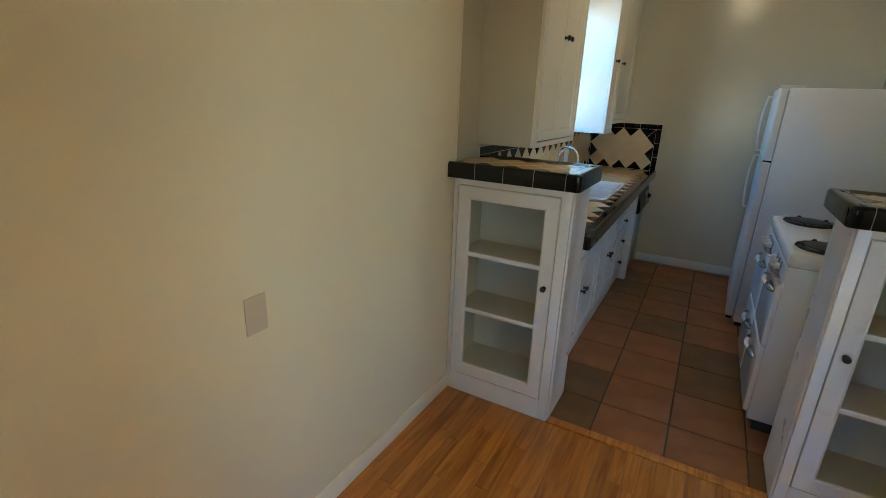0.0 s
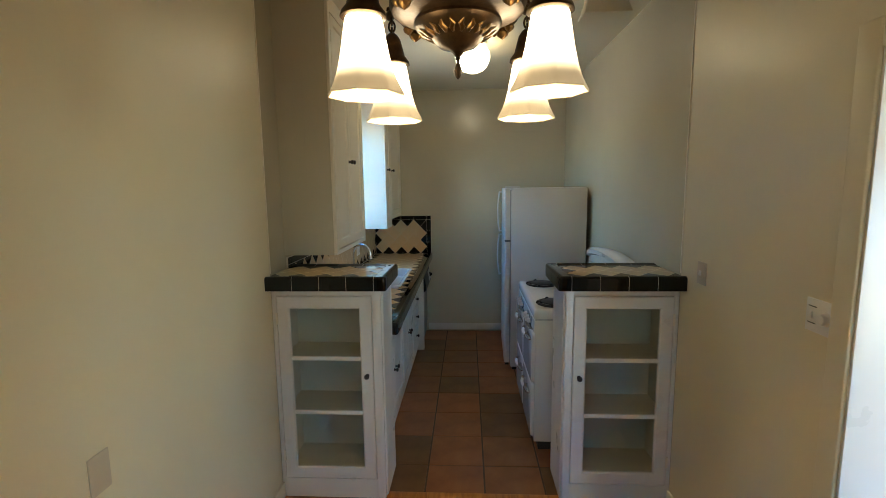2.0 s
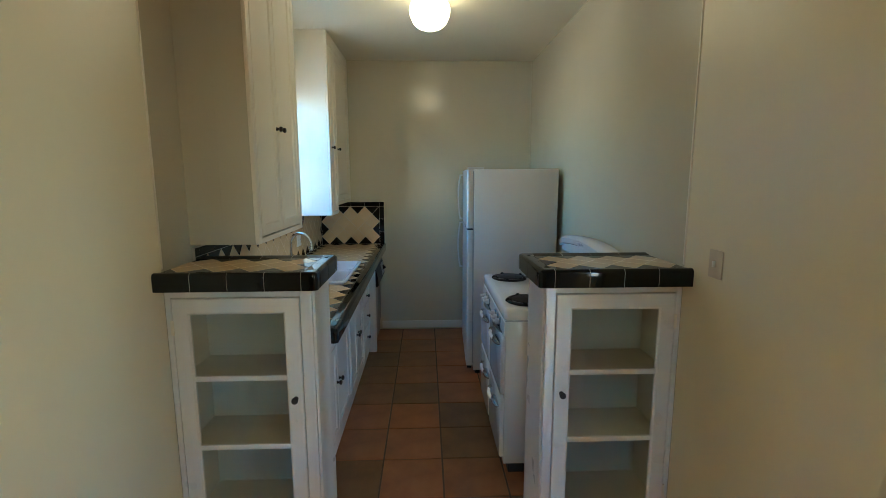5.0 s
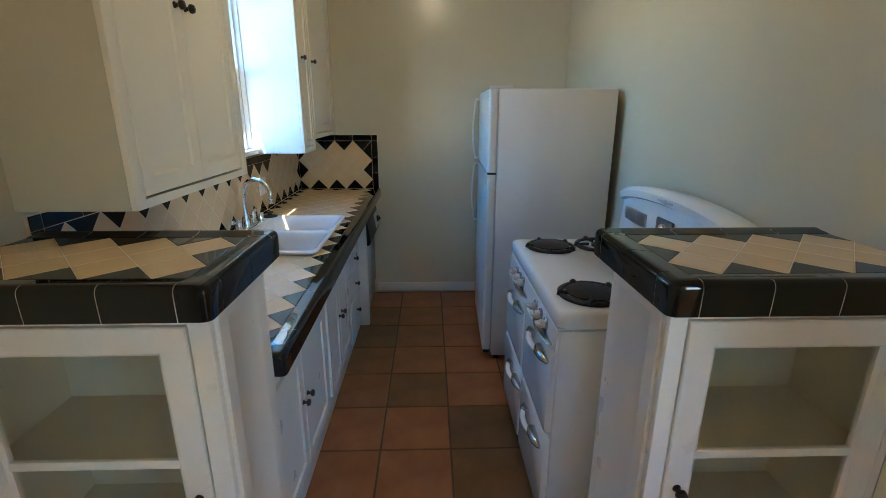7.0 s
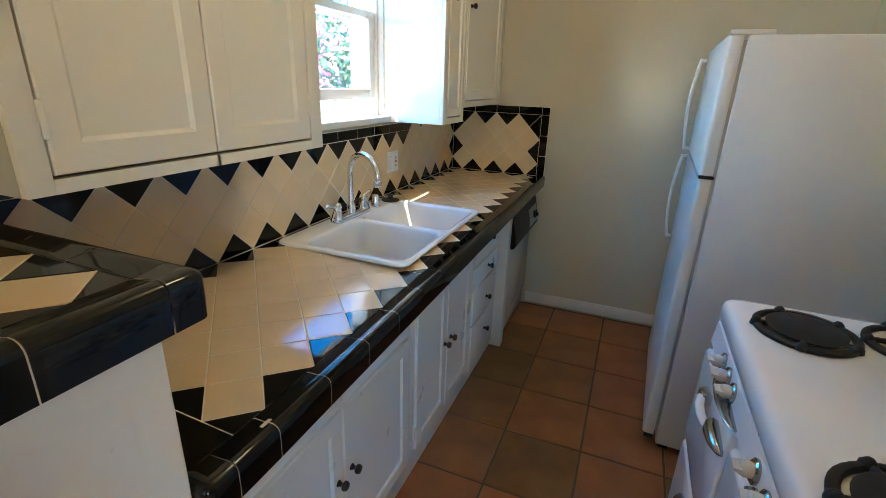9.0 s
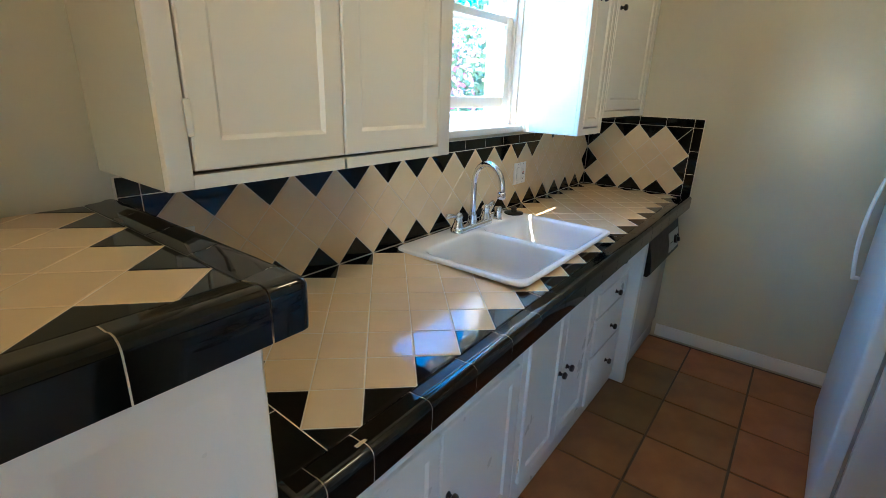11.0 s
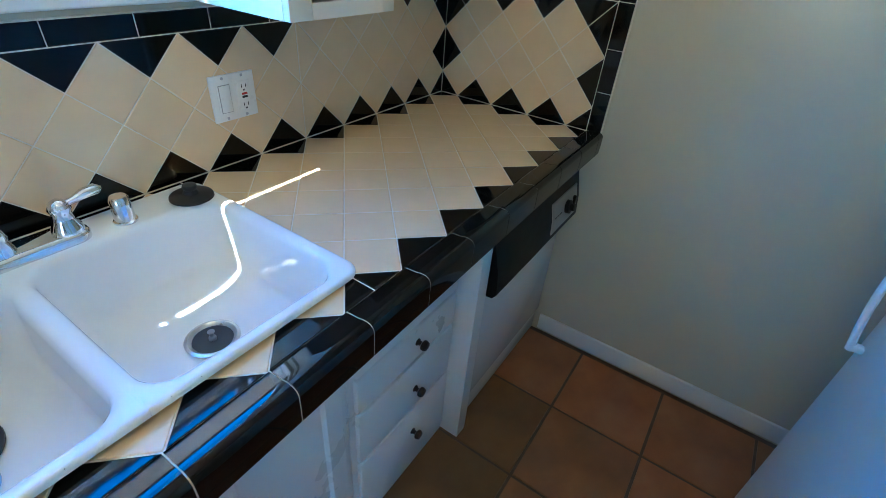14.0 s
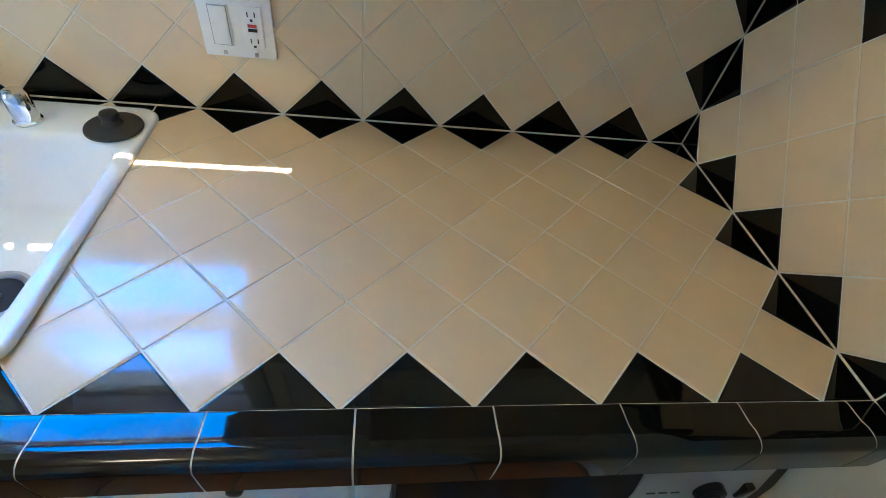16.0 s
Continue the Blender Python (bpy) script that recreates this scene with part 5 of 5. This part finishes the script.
def chandelier():
    cx, cy = 0.120, 0.719
    ob = thing("chandelier", (cx, cy, CEIL_D), "aged bronze chandelier with four lit frosted glass shades", "chandelier")
    bm = bmesh.new()
    lathe(bm, ((0.004, 1.918), (0.012, 1.928), (0.034, 1.936), (0.042, 1.944), (0.047, 1.950), (0.060, 1.958), (0.075, 1.966), (0.080, 1.974), (0.078, 1.980), (0.086, 1.984), (0.100, 1.985), (0.118, 1.993), (0.123, 2.005), (0.122, 2.018), (0.110, 2.026), (0.104, 2.030), (0.060, 2.044), (0.025, 2.052)), (cx, cy, 0), 40)
    part("pan", bm, BRONZE, ob, smooth=40)
    bm = bmesh.new()
    lathe(bm, ((0.022, 2.050), (0.019, 2.065), (0.018, 2.085), (0.022, 2.10), (0.036, 2.118), (0.049, 2.134), (0.051, 2.146), (0.044, 2.158), (0.026, 2.166), (0.012, 2.175), (0.009, 2.19)), (cx, cy, 0), 28)
    part("vase_stem", bm, BRONZE, ob, smooth=40)
    bm = bmesh.new()
    sweep(bm, ((cx, cy, 2.185), (cx, cy, 2.4), (cx, cy, 2.70)), 0.007, 10)
    lathe(bm, ((0.010, 2.668), (0.030, 2.688), (0.055, 2.713), (0.062, 2.733), (0.062, 2.744)), (cx, cy, 0), 28)
    part("rod", bm, BRONZE, ob)
    bm = bmesh.new()
    lathe(bm, ((0.001, 1.879), (0.006, 1.886), (0.0075, 1.895), (0.004, 1.905), (0.002, 1.910), (0.005, 1.915), (0.003, 1.921)), (cx, cy, 0), 12)
    part("finial", bm, BRONZE, ob)
    # raised gilt leaves round the boss
    for i in range(22):
        a = 2 * math.pi * i / 22
        bm = bmesh.new()
        k = 0.03 if i % 2 else -0.03
        pts = [(cx + r * math.cos(a + d), cy + r * math.sin(a + d), z) for r, d, z in ((0.046, 0, 1.949), (0.054, k, 1.9535), (0.062, -k, 1.958), (0.070, k, 1.963))]
        sweep(bm, pts, (0.002, 0.0055, 0.005, 0.0015), 6, 0.6)
        part("leaf_relief", bm, GOLD, ob, "worn gilt leaf relief")
    r0 = 0.2005
    for i in range(4):
        a = radians(45 + 90 * i)
        ca, sa = math.cos(a), math.sin(a)
        at = lambda r, z: (cx + r * ca, cy + r * sa, z)
        bm = bmesh.new()
        pts = [at(0.105, 2.006), at(0.125, 2.002), at(0.143, 2.010), at(0.155, 2.020), at(0.164, 2.034), at(0.174, 2.044), at(0.190, 2.047), at(0.207, 2.043), at(0.212, 2.036)]
        sweep(bm, pts, (0.014, 0.013, 0.011, 0.0105, 0.0115, 0.012, 0.0115, 0.010, 0.004), 10)
        arm = part("arm", bm, BRONZE, ob, smooth=50)
        for k in range(5):
            bm = bmesh.new()
            t = k / 4
            lathe(bm, ((0.001, 0.0), (0.007, 0.004), (0.006, 0.010), (0.001, 0.012)), at(0.172 + 0.036 * t, 2.050 + 0.004 * math.sin(3.1 * t)), 8)
            part("ridge", bm, BRONZE, arm)
        bm = bmesh.new()
        for da, dz, rr_ in ((-0.10, -0.006, 0.010), (0.0, -0.012, 0.013), (0.10, -0.006, 0.010), (0.05, 0.004, 0.010), (-0.05, 0.004, 0.010)):
            q = (cx + 0.122 * math.cos(a + da * 1.6), cy + 0.122 * math.sin(a + da * 1.6), 1.997 + dz)
            lathe(bm, ((0.001, -rr_), (rr_ * 0.8, -rr_ * 0.5), (rr_, 0), (rr_ * 0.8, rr_ * 0.5), (0.001, rr_)), q, 8)
        part("leaf_mount", bm, GOLD, arm, "worn gilt leaf mount")
        # chain links
        for k, z in enumerate((2.034, 2.020, 2.008)):
            bm = bmesh.new()
            pts = []
            for j in range(13):
                t = 2 * math.pi * j / 12
                lx, lz = 0.0065 * math.cos(t), 0.011 * math.sin(t)
                pts.append((cx + r0 * ca + (lx if k % 2 else 0), cy + r0 * sa + (0 if k % 2 else lx), z + lz))
            sweep(bm, pts, 0.0022, 6)
            part("chain_link", bm, BRONZE, arm)
        bm = bmesh.new()
        lathe(bm, ((0.005, 1.996), (0.011, 1.991), (0.017, 1.982), (0.0205, 1.970), (0.023, 1.960), (0.026, 1.948), (0.034, 1.938), (0.036, 1.931), (0.033, 1.929)), at(r0, 0.012), 24)
        sock = part("shade_holder", bm, BRONZE, arm, smooth=50)
        bm = bmesh.new()
        N = 48
        rings = []
        for r, z, amp in ((0.026, 1.934, 0), (0.0285, 1.926, 0), (0.031, 1.912, 0.004), (0.034, 1.892, 0.010), (0.038, 1.868, 0.018), (0.043, 1.845, 0.028), (0.049, 1.826, 0.04), (0.054, 1.814, 0.05), (0.0575, 1.806, 0.055), (0.0565, 1.803, 0.055), (0.052, 1.811, 0.05), (0.045, 1.828, 0.04), (0.038, 1.850, 0.025), (0.031, 1.885, 0.01), (0.026, 1.925, 0)):
            ring = []
            for j in range(N):
                t = 2 * math.pi * j / N
                rad = r * (1 + amp * (0.75 * math.cos(8 * t) + 0.35 * math.cos(16 * t)))
                ring.append((cx + r0 * ca + rad * math.cos(t + a), cy + r0 * sa + rad * math.sin(t + a), 1.943 + 0.915 * (z - 1.931)))
            rings.append(ring)
        loft(bm, rings, False, False)
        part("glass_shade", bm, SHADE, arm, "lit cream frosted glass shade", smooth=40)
    ob.location.z = CEIL_D - 0.086
    ob.scale = (0.945, 0.945, 0.945)


chandelier()
for sx in (-1, 1):
    for sy in (-1, 1):
        bulb_lamp("chandelier_bulb", (0.120 + sx * 0.134, 0.719 + sy * 0.134, 1.835), BULB_W, 0.03, (1.0, 0.77, 0.48))


def ceiling_globe():
    c = (0.175, 3.46)
    ob = thing("ceiling_light", (c[0], c[1], CEIL_K), "lit white glass globe ceiling light", "ceiling light")
    bm = bmesh.new()
    lathe(bm, ((0.11, CEIL_K - 0.0005), (0.11, CEIL_K - 0.012), (0.10, CEIL_K - 0.022), (0.085, CEIL_K - 0.028)), (c[0], c[1], 0), 32)
    part("fitter", bm, CUPBOARD, ob)
    bm = bmesh.new()
    lathe(bm, ((0.084, 2.662), (0.105, 2.650), (0.122, 2.625), (0.127, 2.595), (0.122, 2.560), (0.104, 2.522), (0.075, 2.495), (0.040, 2.482), (0.002, 2.479)), (c[0], c[1], 0), 36)
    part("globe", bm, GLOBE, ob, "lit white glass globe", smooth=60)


ceiling_globe()
ob = thing("door_chime", (0.88, 2.66, CEIL_K), "cream painted flared chime box under the ceiling", "chime")
bm = bmesh.new()
loft(bm, [rr(0.775 + d, 1.035 - d, 2.60 + d, 2.76 - d, z, 0.006, 3) for d, z in ((0.028, CEIL_K - 0.0005), (0.024, 2.66), (0.0, 2.585), (0.004, 2.580))])
part("cover", bm, CEIL, ob)
ob = thing("floor_grille", (5.0, 4.75, 0.1), "dark iron heating grille against the wall", "grille")
part("frame", B(5.000, 5.0215, 4.45, 4.86, 0.01, 0.36, bev=0.006), IRON, ob)
for i in range(9):
    part("slat", B(4.994, 4.9995, 4.475, 4.835, 0.04 + 0.034 * i, 0.052 + 0.034 * i, bev=0.002), IRON, ob)


# ---- floors ----
def kitchen_floor():
    ob = thing("floor_kitchen", (0.2, 3.6, -0.05), "terracotta tile kitchen floor with dark grout", "floor", kind="structure")
    part("slab", B(KL, KR, 2.205, YE, -0.06, -0.005), FLOOR_GROUT, ob)
    S = 0.3285
    xs = [-0.436 + S * i for i in range(6)]
    ys = [5.094 - S * i for i in range(10)][::-1]
    for i in range(len(xs) - 1):
        for j in range(len(ys) - 1):
            a, b, c, d = xs[i], min(xs[i + 1], KR - 0.001), max(ys[j], 2.206), ys[j + 1]
            if b - a < 0.02:
                continue
            put_tile("floor_tile", [(a, c), (b, c), (b, d), (a, d)], SALTILLO, frame_of((0, 0, -0.012), (1, 0, 0), (0, 1, 0)), ob, 0.012, 0.0050, 0.0010)
    return ob


def plank_floor():
    ob = thing("floor_dining", (0.2, 0.5, -0.05), "golden oak strip floor of the dining room", "floor", kind="structure")
    part("subfloor", B(-1.10, 1.32, YB - 0.1, 2.204, -0.06, -0.0065), FLOOR_GROUT, ob)
    w, x, rnd = 0.0572, XL - 0.02, random.Random(5)
    m = frame_of((0, 0, -0.006), (1, 0, 0), (0, 1, 0))
    lens = (0.42, 0.62, 0.84, 1.1)
    while x < XR + 0.02:
        y = 2.154
        first = rnd.uniform(0.2, 0.9)
        while y > YB:
            n = first if y > 2.15 else rnd.choice(lens)
            y2 = max(y - n, YB)
            put_tile("plank", [(x, y2), (x + w, y2), (x + w, y), (x, y)], OAK, m, ob, 0.006, 0.00035, 0.0003)
            y = y2
        x += w
    part("threshold", B(-0.306, 0.615, 2.1555, 2.204, -0.004, 0.008, bev=0.003), OAK, ob, "oak threshold strip")


def next_floor():
    ob = thing("floor_next_room", (3.2, 2.0, -0.05), "golden oak floor of the living room", "floor", kind="structure")
    w, y = 0.0572, -1.1
    part("subfloor", B(1.2855, 5.04, -1.1, 5.45, -0.06, -0.0065), FLOOR_GROUT, ob)
    m = frame_of((0, 0, -0.006), (1, 0, 0), (0, 1, 0))
    while y < 5.44:
        for a, b in ((1.286, 2.4), (2.4, 3.7), (3.7, 5.039)):
            put_tile("plank", [(a, y), (b, y), (b, y + w), (a, y + w)], OAK_X, m, ob, 0.006, 0.00035, 0.0003)
        y += w
    part("door_sill", B(XR + 0.025, 1.2850, DY0 + 0.019, DY1 - 0.019, -0.006, 0.004, bev=0.002), OAK_X, ob)


OAK_X = oak("oak_floor_across", (1.1, 14.0, 14.0))
kitchen_floor()
plank_floor()
next_floor()
